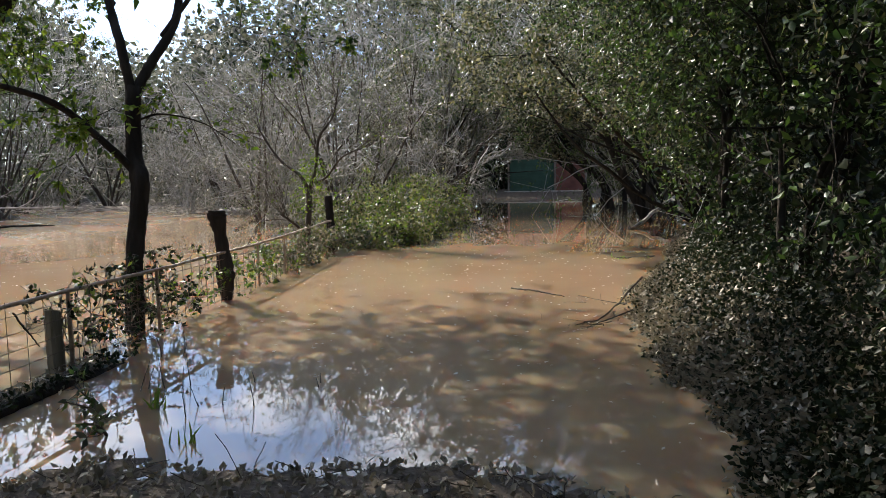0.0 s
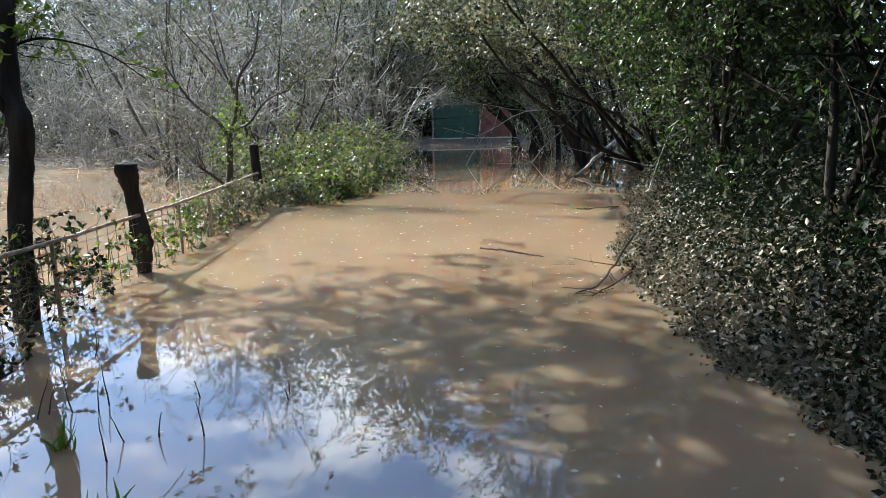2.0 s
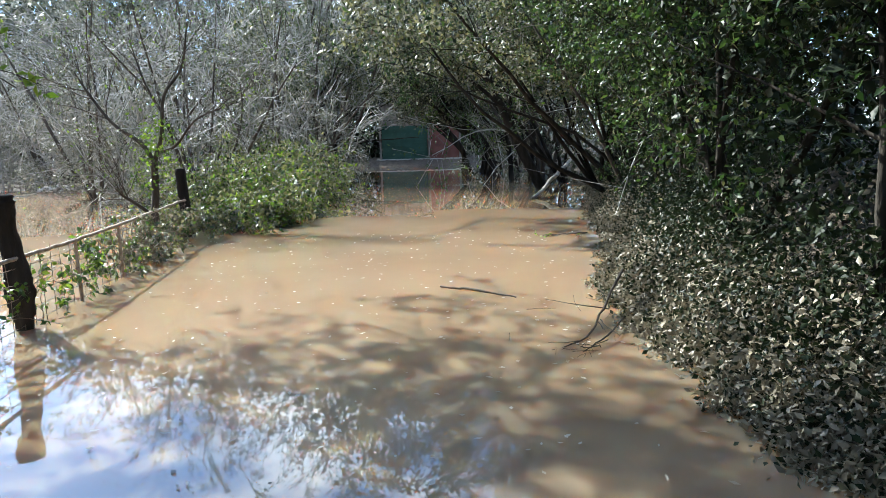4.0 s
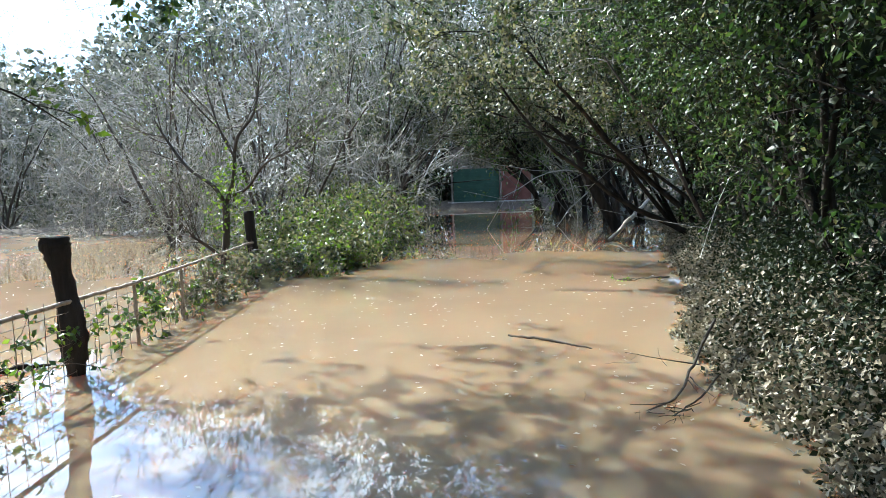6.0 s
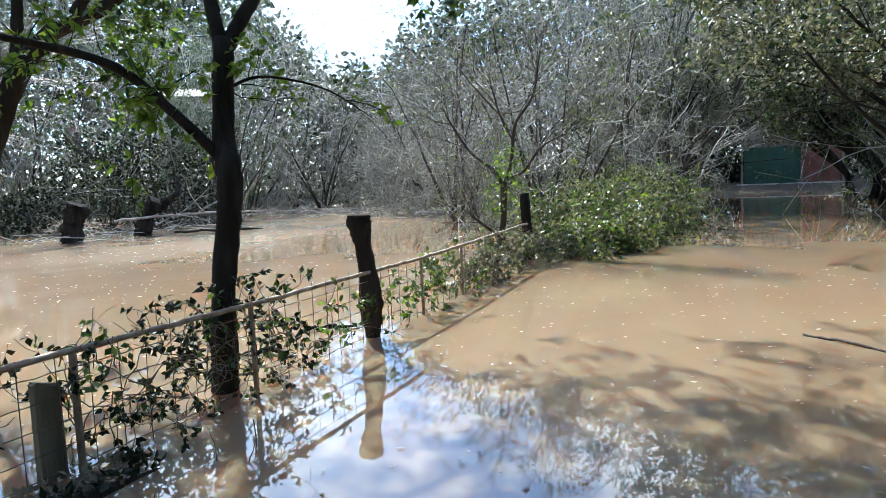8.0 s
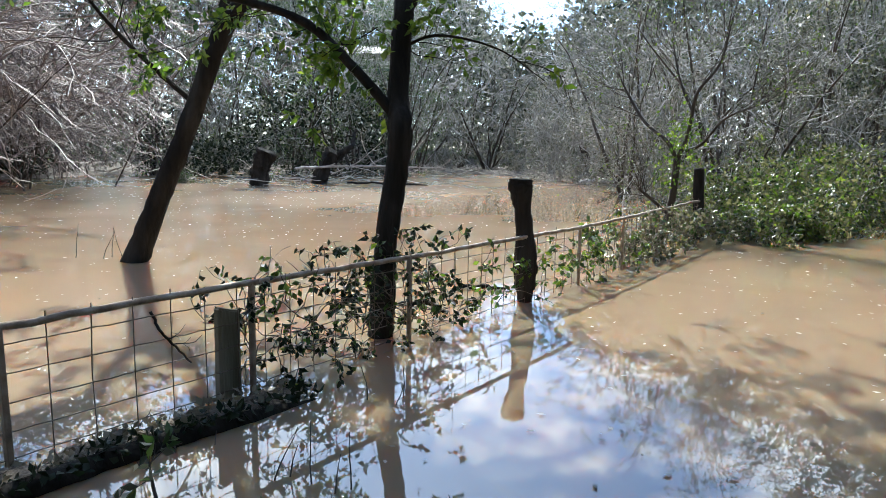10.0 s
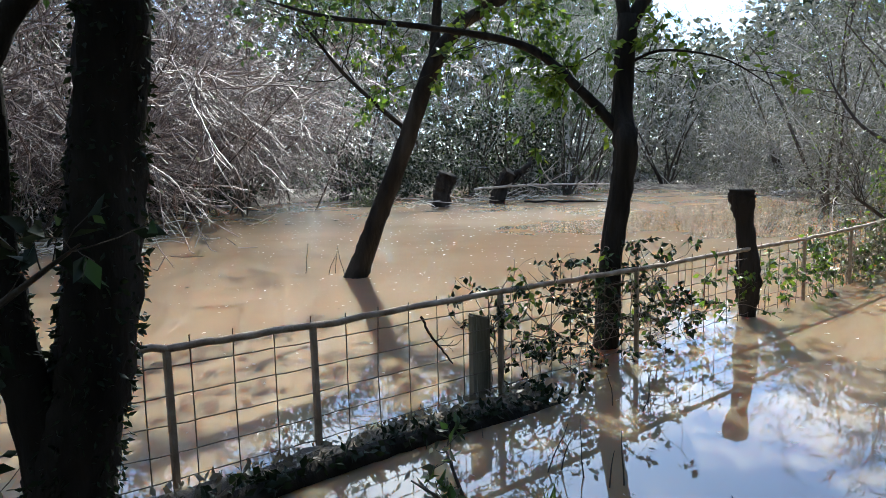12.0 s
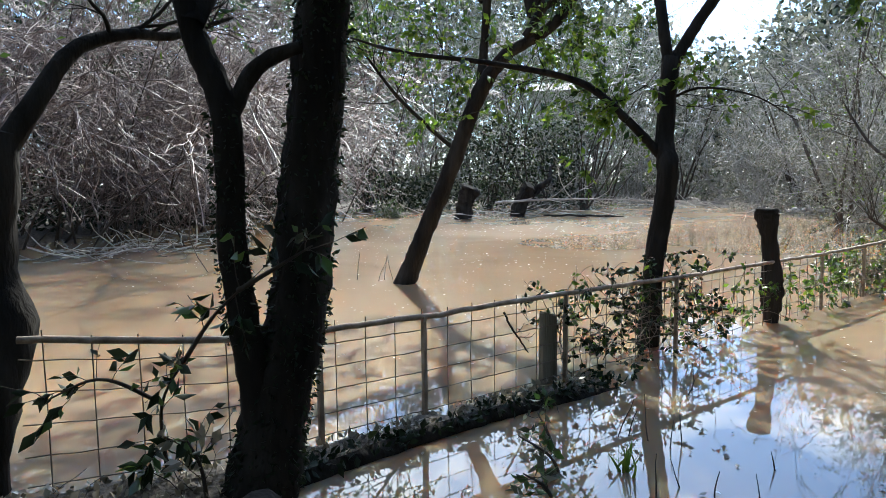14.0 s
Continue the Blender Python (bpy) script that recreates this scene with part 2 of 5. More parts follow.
def leaves(at, size, aim=None, droop=0.3, wide=0.5, r=rng):
    """Small folded leaves at the points `at`: each one two triangles that meet along a midrib."""
    n = len(at)
    d = r.normal(size=(n, 3))
    if aim is not None:
        d = d * 0.7 + aim
    d[:, 2] -= droop
    d = unit(d)
    side = unit(np.cross(d, r.normal(size=(n, 3))))
    up = np.cross(side, d)
    s = size * r.uniform(0.6, 1.35, (n, 1))
    tip = at + d * s
    mid = at + d * s * 0.45 + up * s * 0.10
    verts = np.stack([at, mid + side * s * wide * 0.5, tip, mid - side * s * wide * 0.5], 1).reshape(-1, 3)
    i = np.arange(n)[:, None] * 4
    faces = np.concatenate([i + [[0, 1, 2]], i + [[0, 2, 3]]], 1).reshape(-1, 3)
    return verts, faces


def wander(start, way, length, k, bend, r, pull=0.0):
    """Crooked paths, all at once: start (n, 3), way (n, 3), length (n,). pull bends them up (+) or down (-)."""
    n = len(start)
    p = np.empty((n, k, 3))
    p[:, 0] = start
    d = unit(way.copy())
    step = (length / (k - 1))[:, None]
    for i in range(1, k):
        d = d + r.normal(size=(n, 3)) * bend
        d[:, 2] += pull
        d = unit(d)
        p[:, i] = p[:, i - 1] + d * step
    return p


def sprout(paths, radii, count, spread, length, r, frac=(0.25, 1.0), bend=0.2, pull=0.0, k=5, thin=0.55, least=0.002):
    """Side branches from paths: `count` new paths each, with radii that taper to a tip."""
    n, kk, _ = paths.shape
    which = np.repeat(np.arange(n), count)
    t = r.uniform(frac[0], frac[1], len(which)) * (kk - 1)
    i = np.minimum(t.astype(int), kk - 2)
    f = (t - i)[:, None]
    a, b = paths[which, i], paths[which, i + 1]
    base = a + (b - a) * f
    rad = radii[which, i] * (1 - f[:, 0]) + radii[which, i + 1] * f[:, 0]
    d = unit(unit(b - a) + r.normal(size=base.shape) * spread)
    L = length * r.uniform(0.5, 1.25, len(which))
    new_p = wander(base, d, L, k, bend, r, pull)
    taper = np.linspace(1, 0.25, k)[None, :]
    new_r = np.maximum(rad[:, None] * thin * taper, least)
    return new_p, new_r


def along(paths, count, r, frac=(0.2, 1.0)):
    """Points on paths, with the way that the path runs there."""
    n, k, _ = paths.shape
    which = r.integers(0, n, count)
    t = r.uniform(frac[0], frac[1], count) * (k - 1)
    i = np.minimum(t.astype(int), k - 2)
    f = (t - i)[:, None]
    a, b = paths[which, i], paths[which, i + 1]
    return a + (b - a) * f, unit(b - a)


def smooth_path(points, radii, k):
    """A smooth path of k points through a few points, with radii."""
    p = np.array(points, float)
    t = np.linspace(0, len(p) - 1, k)
    i = np.minimum(t.astype(int), len(p) - 2)
    f = (t - i)[:, None]
    q = np.concatenate([[2 * p[0] - p[1]], p, [2 * p[-1] - p[-2]]])
    a, b, c, d = q[i], q[i + 1], q[i + 2], q[i + 3]
    out = 0.5 * (2 * b + (c - a) * f + (2 * a - 5 * b + 4 * c - d) * f ** 2 + (3 * b - a - 3 * c + d) * f ** 3)
    return out, np.interp(t, np.arange(len(radii)), radii)


def gnarled(points, radii, k, sides, r, rough=0.12):
    """A trunk or post of uneven section."""
    p, q = smooth_path(points, radii, k)
    v, f = tubes(p[None], q[None], sides)
    v = v.reshape(k, sides, 3)
    lump = 1 + rough * r.normal(size=(k, sides, 1)) * 0.6 + rough * r.normal(size=(1, sides, 1)) * 0.8
    v = p[:, None] + (v - p[:, None]) * lump
    v = v.reshape(-1, 3)
    cap = len(v)
    v = np.concatenate([v, p[-1:] + (p[-1:] - p[-2:-1]) * 0.15])
    top = (k - 1) * sides
    s = np.arange(sides)
    tri = np.stack([top + s, top + (s + 1) % sides, np.full(sides, cap), np.full(sides, cap)], -1)
    return v, f, tri


def gnarled_mesh(name, points, radii, k, sides, mat, r, rough=0.12):
    v, f, tri = gnarled(points, radii, k, sides, r, rough)
    bm = bmesh.new()
    vs = [bm.verts.new(c) for c in v]
    for q in f:
        bm.faces.new([vs[i] for i in q]).smooth = True
    for q in tri:
        bm.faces.new([vs[i] for i in q[:3]])
    bmesh.ops.recalc_face_normals(bm, faces=bm.faces)
    me = bpy.data.meshes.new(name)
    bm.to_mesh(me)
    bm.free()
    me.materials.append(mat)
    return me


def box(bm, lo, hi, bevel=0.0, turn=None):
    m = Matrix.Translation((Vector(lo) + Vector(hi)) / 2) @ Matrix.Diagonal((*(Vector(hi) - Vector(lo)), 1))
    res = bmesh.ops.create_cube(bm, size=1, matrix=(turn @ m) if turn else m)
    if bevel:
        edges = list({e for v in res["verts"] for e in v.link_edges})
        bmesh.ops.bevel(bm, geom=edges, offset=bevel, segments=1, affect="EDGES")


# ---------------------------------------------------------------- ground and water


def shore_near(x):
    return -0.55 + 0.10 * np.sin(2.1 * x) - 0.10 * np.maximum(0, x - 3.4) - 0.75 * np.clip((1.5 - x) / 0.6, 0, 1)


def bank_right(y):
    return np.interp(y, [-9, -2, 0, 2, 5, 6.5, 9, 12, 18, 30, 60], [4.8, 5.1, 5.5, 5.35, 5.6, 6.1, 7.0, 7.6, 9.5, 12, 14])


def land_left(x, y):
    """Metres inland of the far bank on the open side of the fence (negative: water)."""
    edge = np.interp(np.arctan2(y + 2, -x - 0.01), [-0.6, 0.05, 0.3, 0.55, 0.8, 0.95, 1.05, 1.2], [13, 15, 25, 33, 45, 44, 39, 32])
    return np.hypot(x, y + 2) - edge


def height(x, y):
    bed = -0.35 + 0 * x
    n1 = 0.02 * np.sin(1.7 * x + 0.6 * y) * np.cos(1.3 * y - 0.4 * x)
    near = np.where(x > -0.05 + 0.2 * np.minimum(0, y + 1.2), np.minimum(np.clip((shore_near(x) - y) * 0.14, -0.3, 0.16), 0.02 + 0.07 * np.maximum(0, x - 0.2 * np.minimum(0, y + 1.2))), -0.4)
    ridge = 0.035 - 0.9 * np.maximum(0, np.abs(x - 0.17 + 0.16 * np.maximum(0, -y - 0.9)) - 0.11) - 0.3 * np.maximum(0, y - 1.45)
    ridge = np.where(y < -4, -1, ridge)
    right = np.clip((x - bank_right(y)) * 0.40, -0.4, 1.4)
    left = np.where((x < -1.5), np.clip(land_left(x, y) * 0.12, -0.4, 0.35), -0.4)
    left = np.where(left > 0, left * (0.5 + 0.5 * np.sin(0.21 * x + 0.5) * np.sin(0.27 * y)), left)
    back = np.clip((y - 47) * 0.15, -0.4, 0.5)
    out = np.clip((np.hypot(x, y) - 75) * 0.1, -0.4, 1.0)
    return np.maximum.reduce([bed, near, ridge, right, left, back, out]) + n1


xs = np.unique(np.concatenate([np.linspace(-600, -80, 14), np.linspace(-80, -4, 77), np.linspace(-4, 8, 101), np.linspace(8, 80, 61), np.linspace(80, 600, 14)]))
ys = np.unique(np.concatenate([np.linspace(-600, -40, 14), np.linspace(-40, -6, 35), np.linspace(-6, 5, 91), np.linspace(5, 80, 76), np.linspace(80, 600, 14)]))
gx, gy = np.meshgrid(xs, ys)
gz = height(gx, gy)
fine = (np.abs(gx) < 9) & (gy < 4) & (gy > -7)
gz = gz + np.where(fine, 0.012, 0.03) * rng.normal(size=gz.shape)
gv = np.stack([gx, gy, gz], -1).reshape(-1, 3)
nx, ny = len(xs), len(ys)
ii = (np.arange(ny - 1)[:, None] * nx + np.arange(nx - 1)[None, :]).ravel()
ground = tagged(new("ground", mesh_of("ground", gv, np.stack([ii, ii + 1, ii + nx + 1, ii + nx], -1), SOIL, True)),
                "muddy leaf-strewn ground rising out of the flood as banks", "ground", kind="structure")
wv = np.array([(-95, -30, 0), (95, -30, 0), (95, 95, 0), (-95, 95, 0)], float)
water = tagged(new("water", mesh_of("water", wv, np.array([[0, 1, 2, 3]]), WATER)),
               "still muddy brown floodwater mirroring sky and trees", "water", kind="structure")

# ---------------------------------------------------------------- fence
RAIL_Z = 0.69
LINE = [(-0.30, -2.24, 0.82), (-0.06, -1.34, 0.725), (-0.02, -0.75, 0.70), (0, 0, 0.69), (0, 1.35, 0.69), (0, 2.82, 0.68), (-0.02, 4.5, 0.67),
        (-0.04, 5.80, 0.665), (-0.10, 7.14, 0.67), (-0.2, 8.6, 0.68), (-0.36, 10.95, 0.69)]


def stake_mesh():
    bm = bmesh.new()
    box(bm, (-0.017, -0.017, -0.38), (0.017, 0.017, 0.0), 0.004)
    box(bm, (-0.016, -0.016, 0.0), (0.016, 0.016, 0.0 + RAIL_Z - 0.0), 0.004)
    me = bpy.data.meshes.new("stake")
    bm.to_mesh(me)
    bm.free()
    me.materials.append(RUST)
    return me


def fence_panel(points, stakes, label, bottom=0.0):
    """One welded panel: a top rail, upright stakes and a grid of crossed wires."""
    p = np.array(points, float)
    ob = thing("wire_fence", (p[0][0], p[0][1], 0), label, "fence", "wire fence panels")
    o = np.array([p[0][0], p[0][1], 0])
    q = p - o
    path, rad = smooth_path(q, [0.020] * len(q), 8 * (len(q) - 1) + 1)
    path[:, 2] += 0.004 * rng.normal(size=len(path))
    rail = mesh_of("top_rail", *tubes(path[None], rad[None], 6), RUST, True)
    child(new("top_rail", rail), ob, "rust-streaked pale steel tube")
    for s in stakes:
        st = child(new("stake", STAKE), ob)
        st.matrix_basis = pose(*(np.array(s) - o)[:2], 0, rng.uniform(-1, 1), rng.uniform(-1, 1), rng.uniform(0, 20))
    seg = np.linalg.norm(np.diff(q[:, :2], axis=0), axis=1)
    cum = np.concatenate([[0], np.cumsum(seg)])
    total = cum[-1]

    def on(s):
        return np.stack([np.interp(s, cum, q[:, i]) for i in range(3)], -1)
    n = max(2, int(total / 0.193))
    at = on((np.arange(n) + 0.5) * total / n)
    for a in at:
        top = a[2] + rng.uniform(0.02, 0.05)
        pts = np.array([[0, 0, bottom - 0.12], [rng.normal() * 0.006, rng.normal() * 0.004, top * 0.5], [rng.normal() * 0.006, 0, top]])
        w = child(new("upright_wire", mesh_of("upright_wire", *tubes(pts[None], np.full((1, 3), 0.0034), 4), WIRE)), ob)
        w.matrix_basis = pose(a[0], a[1], 0)
    for z in (0.60, 0.46, 0.32, 0.18, 0.05):
        s = np.linspace(0, total, 3 * n)
        pts = on(s)
        pts[:, 2] = z * pts[:, 2] / RAIL_Z + 0.0022 * rng.normal(size=len(s))
        child(new("level_wire", mesh_of("level_wire", *tubes(pts[None], np.full((1, len(s)), 0.0034), 4), WIRE)), ob)
    return ob


STAKE = stake_mesh()
fence_panel(LINE[0:3], [LINE[2]], "rusty welded wire panel bent beside the forked tree")
fence_panel(LINE[2:5], [LINE[3], LINE[4]], "rusty welded wire panel on an earth ridge")
fence_panel(LINE[4:7], [LINE[5]], "rusty welded wire panel standing in floodwater with vines")
fence_panel(LINE[6:9], [LINE[7], LINE[8]], "rusty welded wire panel standing in brown floodwater")
fence_panel(LINE[8:11], [LINE[9]], "rusty welded wire panel half hidden by bushes")


def rough_post(name, points, radii, mat, label, k=26, sides=12, rough=0.10, seed=1):
    r = np.random.default_rng(seed)
    p = np.array(points, float)
    o = np.array([p[0][0], p[0][1], 0])
    ob = new(name, gnarled_mesh(name, p - o, radii, k, sides, mat, r, rough))
    ob.matrix_world = pose(*o)
    return tagged(ob, label, "post", "fence posts")


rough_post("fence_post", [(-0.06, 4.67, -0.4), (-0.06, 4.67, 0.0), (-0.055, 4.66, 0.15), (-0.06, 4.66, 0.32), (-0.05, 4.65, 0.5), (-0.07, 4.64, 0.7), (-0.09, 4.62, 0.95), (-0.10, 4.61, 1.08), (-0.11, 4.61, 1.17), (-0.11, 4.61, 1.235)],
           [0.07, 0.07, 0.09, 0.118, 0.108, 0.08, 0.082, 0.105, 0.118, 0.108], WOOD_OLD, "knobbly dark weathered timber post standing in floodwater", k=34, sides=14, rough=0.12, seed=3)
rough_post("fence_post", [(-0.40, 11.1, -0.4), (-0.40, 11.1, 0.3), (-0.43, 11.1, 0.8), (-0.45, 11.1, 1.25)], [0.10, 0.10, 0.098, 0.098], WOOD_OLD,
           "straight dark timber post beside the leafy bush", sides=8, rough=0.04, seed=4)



def stub_post():
    ob = thing("stub_post", (-0.05, 1.22, 0), "short mossy split timber stub beside the wire fence", "post")
    bm = bmesh.new()
    box(bm, (-0.04, -0.085, -0.3), (0.04, 0.06, 0.56), 0.012)
    for v in bm.verts:
        if v.co.z > 0.4:
            v.co.z += -0.03 if v.co.y > 0 else 0.0
            v.co.x *= 0.8
    bmesh.ops.subdivide_edges(bm, edges=bm.edges[:], cuts=2)
    for v in bm.verts:
        v.co += Vector(rng.normal(size=3) * 0.004)
    part("stub", bm, WOOD_PALE, ob)


stub_post()


def timber_edge():
    ob = thing("old_timber", (0.30, 0.25, 0.0), "dark soaked timber log lying along the fence foot", "log")
    v = gnarled_mesh("log", [(0.10, -1.5, 0.0), (0.03, -0.8, 0.02), (0, 0, 0.025), (0.03, 0.7, 0.01), (0.1, 1.5, -0.08)], [0.05, 0.06, 0.06, 0.055, 0.05], 40, 9, BARK, rng, 0.14)
    child(new("log", v), ob)
    y = rng.uniform(-1.4, 1.3, 420)
    at = np.stack([0.02 + 0.03 * y ** 2 + rng.normal(size=420) * 0.05, y, 0.06 + rng.uniform(0, 0.03, 420)], -1)
    child(new("leaf_cover", mesh_of("leaf_cover", *leaves(at, 0.06, np.array([0, 0, 0.2]), wide=0.55), LEAF_DARK)), ob, "wet dark leaves lodged on the log")["kind"] = "stuff"


timber_edge()

# ---------------------------------------------------------------- trees


def tree(name, place, limbs, label, r, bark=BARK, sides=12, twigs=None, foliage=None, group="", category="tree", floor=None):
    """limbs: lists of (points, radii) in world metres. twigs: (count1, len1, count2, len2). foliage: (mat, count, size)."""
    ob = thing(name, place, label, category, group)
    o = np.array(place, float)
    tops = []
    for i, (pts, rad) in enumerate(limbs):
        pts = np.array(pts, float) - o
        k = max(14, int(np.linalg.norm(np.diff(pts, axis=0), axis=1).sum() / 0.09))
        k = min(k, 70)
        nm = "trunk" if i == 0 else "limb"
        child(new(nm, gnarled_mesh(nm, pts, rad, k, sides if i == 0 else 9, bark, r, 0.09)), ob)
        p, q = smooth_path(pts, rad, 12)
        if i or len(limbs) == 1:
            tops.append((p, q))
    if twigs:
        c1, l1, c2, l2 = twigs
        P = np.stack([t[0] for t in tops])
        R = np.stack([t[1] for t in tops])
        a, ra = sprout(P, R, c1, 0.75, l1, r, (0.5, 1.0), 0.16, 0.05, 8, 0.4, 0.004)
        b, rb = sprout(a, ra, c2, 0.7, l2, r, (0.25, 1.0), 0.2, 0.02, 6, 0.5, 0.0022)
        c, rc = sprout(b, rb, 4, 0.7, l2 * 0.5, r, (0.2, 1.0), 0.2, -0.02, 5, 0.6, 0.0016)
        if floor is not None:
            a_ok = a[:, :, 2].min(1) > floor - 0.15
            a, ra = a[a_ok], ra[a_ok]
            b_ok, c_ok = b[:, :, 2].min(1) > floor, c[:, :, 2].min(1) > floor
            b, rb, c, rc = b[b_ok], rb[b_ok], c[c_ok], rc[c_ok]
        v, f = joined([tubes(a, ra, 5), tubes(b, rb, 4), tubes(c, rc, 3)])
        child(new("twig_crown", mesh_of("twig_crown", v, f, bark, True)), ob)
        if foliage:
            for mat, count, size in foliage:
                at, way = along(c, count, r)
                child(new("foliage", mesh_of("foliage", *leaves(at, size, way * 0.4, r=r), mat)), ob)
    return ob


def spread_limbs(start, centre, reach, n, r):
    """Limbs that spread from one place into a broad flat crown."""
    out = []
    for i in range(n):
        a, d = i * 2.4, reach * math.sqrt((i + 0.7) / n)
        end = np.array(centre) + np.array([d * math.cos(a), d * math.sin(a), r.uniform(-0.4, 0.8)])
        mid = (np.array(start) + end) / 2 + r.normal(size=3) * 0.2 + np.array([0, 0, 0.25])
        out.append(([tuple(start), tuple(mid), tuple(end)], [0.06, 0.045, 0.012]))
    return out


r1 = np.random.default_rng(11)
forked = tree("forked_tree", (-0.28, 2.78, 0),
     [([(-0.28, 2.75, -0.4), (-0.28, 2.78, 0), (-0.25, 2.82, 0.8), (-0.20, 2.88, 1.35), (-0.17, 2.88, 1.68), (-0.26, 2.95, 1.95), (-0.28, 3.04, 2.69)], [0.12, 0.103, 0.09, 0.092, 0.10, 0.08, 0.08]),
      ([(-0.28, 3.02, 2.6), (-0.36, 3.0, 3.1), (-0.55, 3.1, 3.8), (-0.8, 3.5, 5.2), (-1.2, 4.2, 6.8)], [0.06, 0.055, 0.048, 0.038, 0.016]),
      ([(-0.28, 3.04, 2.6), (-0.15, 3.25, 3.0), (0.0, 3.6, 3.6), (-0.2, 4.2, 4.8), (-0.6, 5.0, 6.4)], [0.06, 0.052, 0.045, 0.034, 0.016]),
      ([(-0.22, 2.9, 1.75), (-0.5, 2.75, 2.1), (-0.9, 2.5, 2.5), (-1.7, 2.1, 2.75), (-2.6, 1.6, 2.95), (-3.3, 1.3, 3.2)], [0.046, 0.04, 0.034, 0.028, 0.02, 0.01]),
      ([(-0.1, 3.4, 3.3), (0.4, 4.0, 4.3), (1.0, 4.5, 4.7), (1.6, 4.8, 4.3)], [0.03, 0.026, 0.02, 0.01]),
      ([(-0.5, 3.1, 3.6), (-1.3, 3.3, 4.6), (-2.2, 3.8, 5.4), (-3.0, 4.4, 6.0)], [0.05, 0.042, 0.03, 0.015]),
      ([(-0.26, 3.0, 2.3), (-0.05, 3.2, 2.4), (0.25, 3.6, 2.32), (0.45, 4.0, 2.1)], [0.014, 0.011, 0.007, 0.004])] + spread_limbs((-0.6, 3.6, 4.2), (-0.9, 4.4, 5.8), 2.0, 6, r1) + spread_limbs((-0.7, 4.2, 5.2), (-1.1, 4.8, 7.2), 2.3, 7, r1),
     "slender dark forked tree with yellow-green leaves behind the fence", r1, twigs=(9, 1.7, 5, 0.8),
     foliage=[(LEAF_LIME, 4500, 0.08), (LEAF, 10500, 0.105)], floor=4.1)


def sprays(ob, points, n, reach, count, size, mats, r):
    """Thin leafy twigs along one limb of a tree."""
    p, q = smooth_path(np.array(points) - np.array(ob.location), [0.01] * len(points), 14)
    a, ra = sprout(p[None], q[None] * 0.8, n, 0.8, reach, r, (0.1, 1.0), 0.18, 0.0, 7, 0.6, 0.003)
    b, rb = sprout(a, ra, 3, 0.8, reach * 0.45, r, (0.3, 1.0), 0.2, -0.02, 5, 0.6, 0.0018)
    for i in range(n):
        k = slice(3 * i, 3 * i + 3)
        child(new("leafy_spray", mesh_of("leafy_spray", *joined([tubes(a[i:i + 1], ra[i:i + 1], 4), tubes(b[k], rb[k], 3)]), BARK, True)), ob)
    for m in mats:
        at, w = along(b, count // len(mats), r)
        child(new("foliage", mesh_of("foliage", *leaves(at, size, w * 0.5, droop=0.5, wide=0.5, r=r), m)), ob)


sprays(forked, [(-0.4, 2.85, 2.0), (-0.9, 2.5, 2.5), (-1.7, 2.1, 2.75), (-2.6, 1.6, 2.95)], 22, 0.75, 900, 0.08, (LEAF_LIME, LEAF_LIME, LEAF), r1)
sprays(forked, [(-0.28, 3.0, 2.2), (-0.05, 3.2, 2.4), (0.4, 3.9, 2.2)], 7, 0.4, 120, 0.085, (LEAF_LIME,), r1)
sprays(forked, [(-0.3, 2.9, 2.5), (-0.6, 2.8, 2.3), (-0.9, 2.7, 1.8)], 8, 0.45, 200, 0.09, (LEAF_LIME,), r1)
sprays(forked, [(0.4, 4.0, 3.5), (1.0, 4.4, 3.5), (1.7, 4.7, 3.3)], 8, 0.5, 260, 0.09, (LEAF_LIME, LEAF), r1)
leaning = tree("leaning_tree", (-5.02, 3.19, 0),
     [([(-5.15, 3.05, -0.4), (-5.02, 3.19, 0), (-4.75, 3.45, 0.9), (-4.45, 3.7, 1.8), (-4.1, 3.98, 2.9), (-3.75, 4.3, 3.5)], [0.17, 0.155, 0.128, 0.118, 0.112, 0.09]),
      ([(-4.12, 3.95, 2.8), (-4.2, 4.1, 3.4), (-4.1, 4.1, 4.5), (-4.3, 4.2, 6.5)], [0.075, 0.068, 0.06, 0.03]),
      ([(-3.8, 4.25, 3.4), (-3.3, 4.8, 3.9), (-3.1, 5.3, 5.0), (-3.0, 5.6, 7.0)], [0.085, 0.075, 0.06, 0.03]),
      ([(-3.6, 4.4, 3.6), (-2.9, 4.6, 4.6), (-2.2, 4.9, 5.6), (-1.8, 5.4, 6.8)], [0.07, 0.06, 0.045, 0.02]),
      ([(-4.4, 3.75, 2.0), (-4.8, 3.5, 2.4), (-5.1, 3.1, 2.9), (-5.3, 2.6, 3.6)], [0.035, 0.03, 0.025, 0.012])] + spread_limbs((-3.6, 4.5, 3.9), (-3.1, 6.1, 6.3), 2.7, 10, r1) + spread_limbs((-3.1, 5.4, 5.2), (-2.0, 9.2, 7.2), 1.9, 7, r1) + spread_limbs((-4.2, 4.1, 4.2), (-5.4, 3.6, 6.4), 1.9, 6, r1),
     "leaning dark tree trunk standing in open floodwater", r1, BARK, twigs=(9, 1.8, 5, 0.9), foliage=[(LEAF, 21000, 0.105), (LEAF_LIME, 4000, 0.085)], floor=2.7)
sprays(leaning, [(-4.1, 3.98, 2.9), (-3.5, 4.6, 3.5), (-2.7, 5.2, 3.7)], 16, 0.9, 900, 0.095, (LEAF, LEAF_LIME), r1)
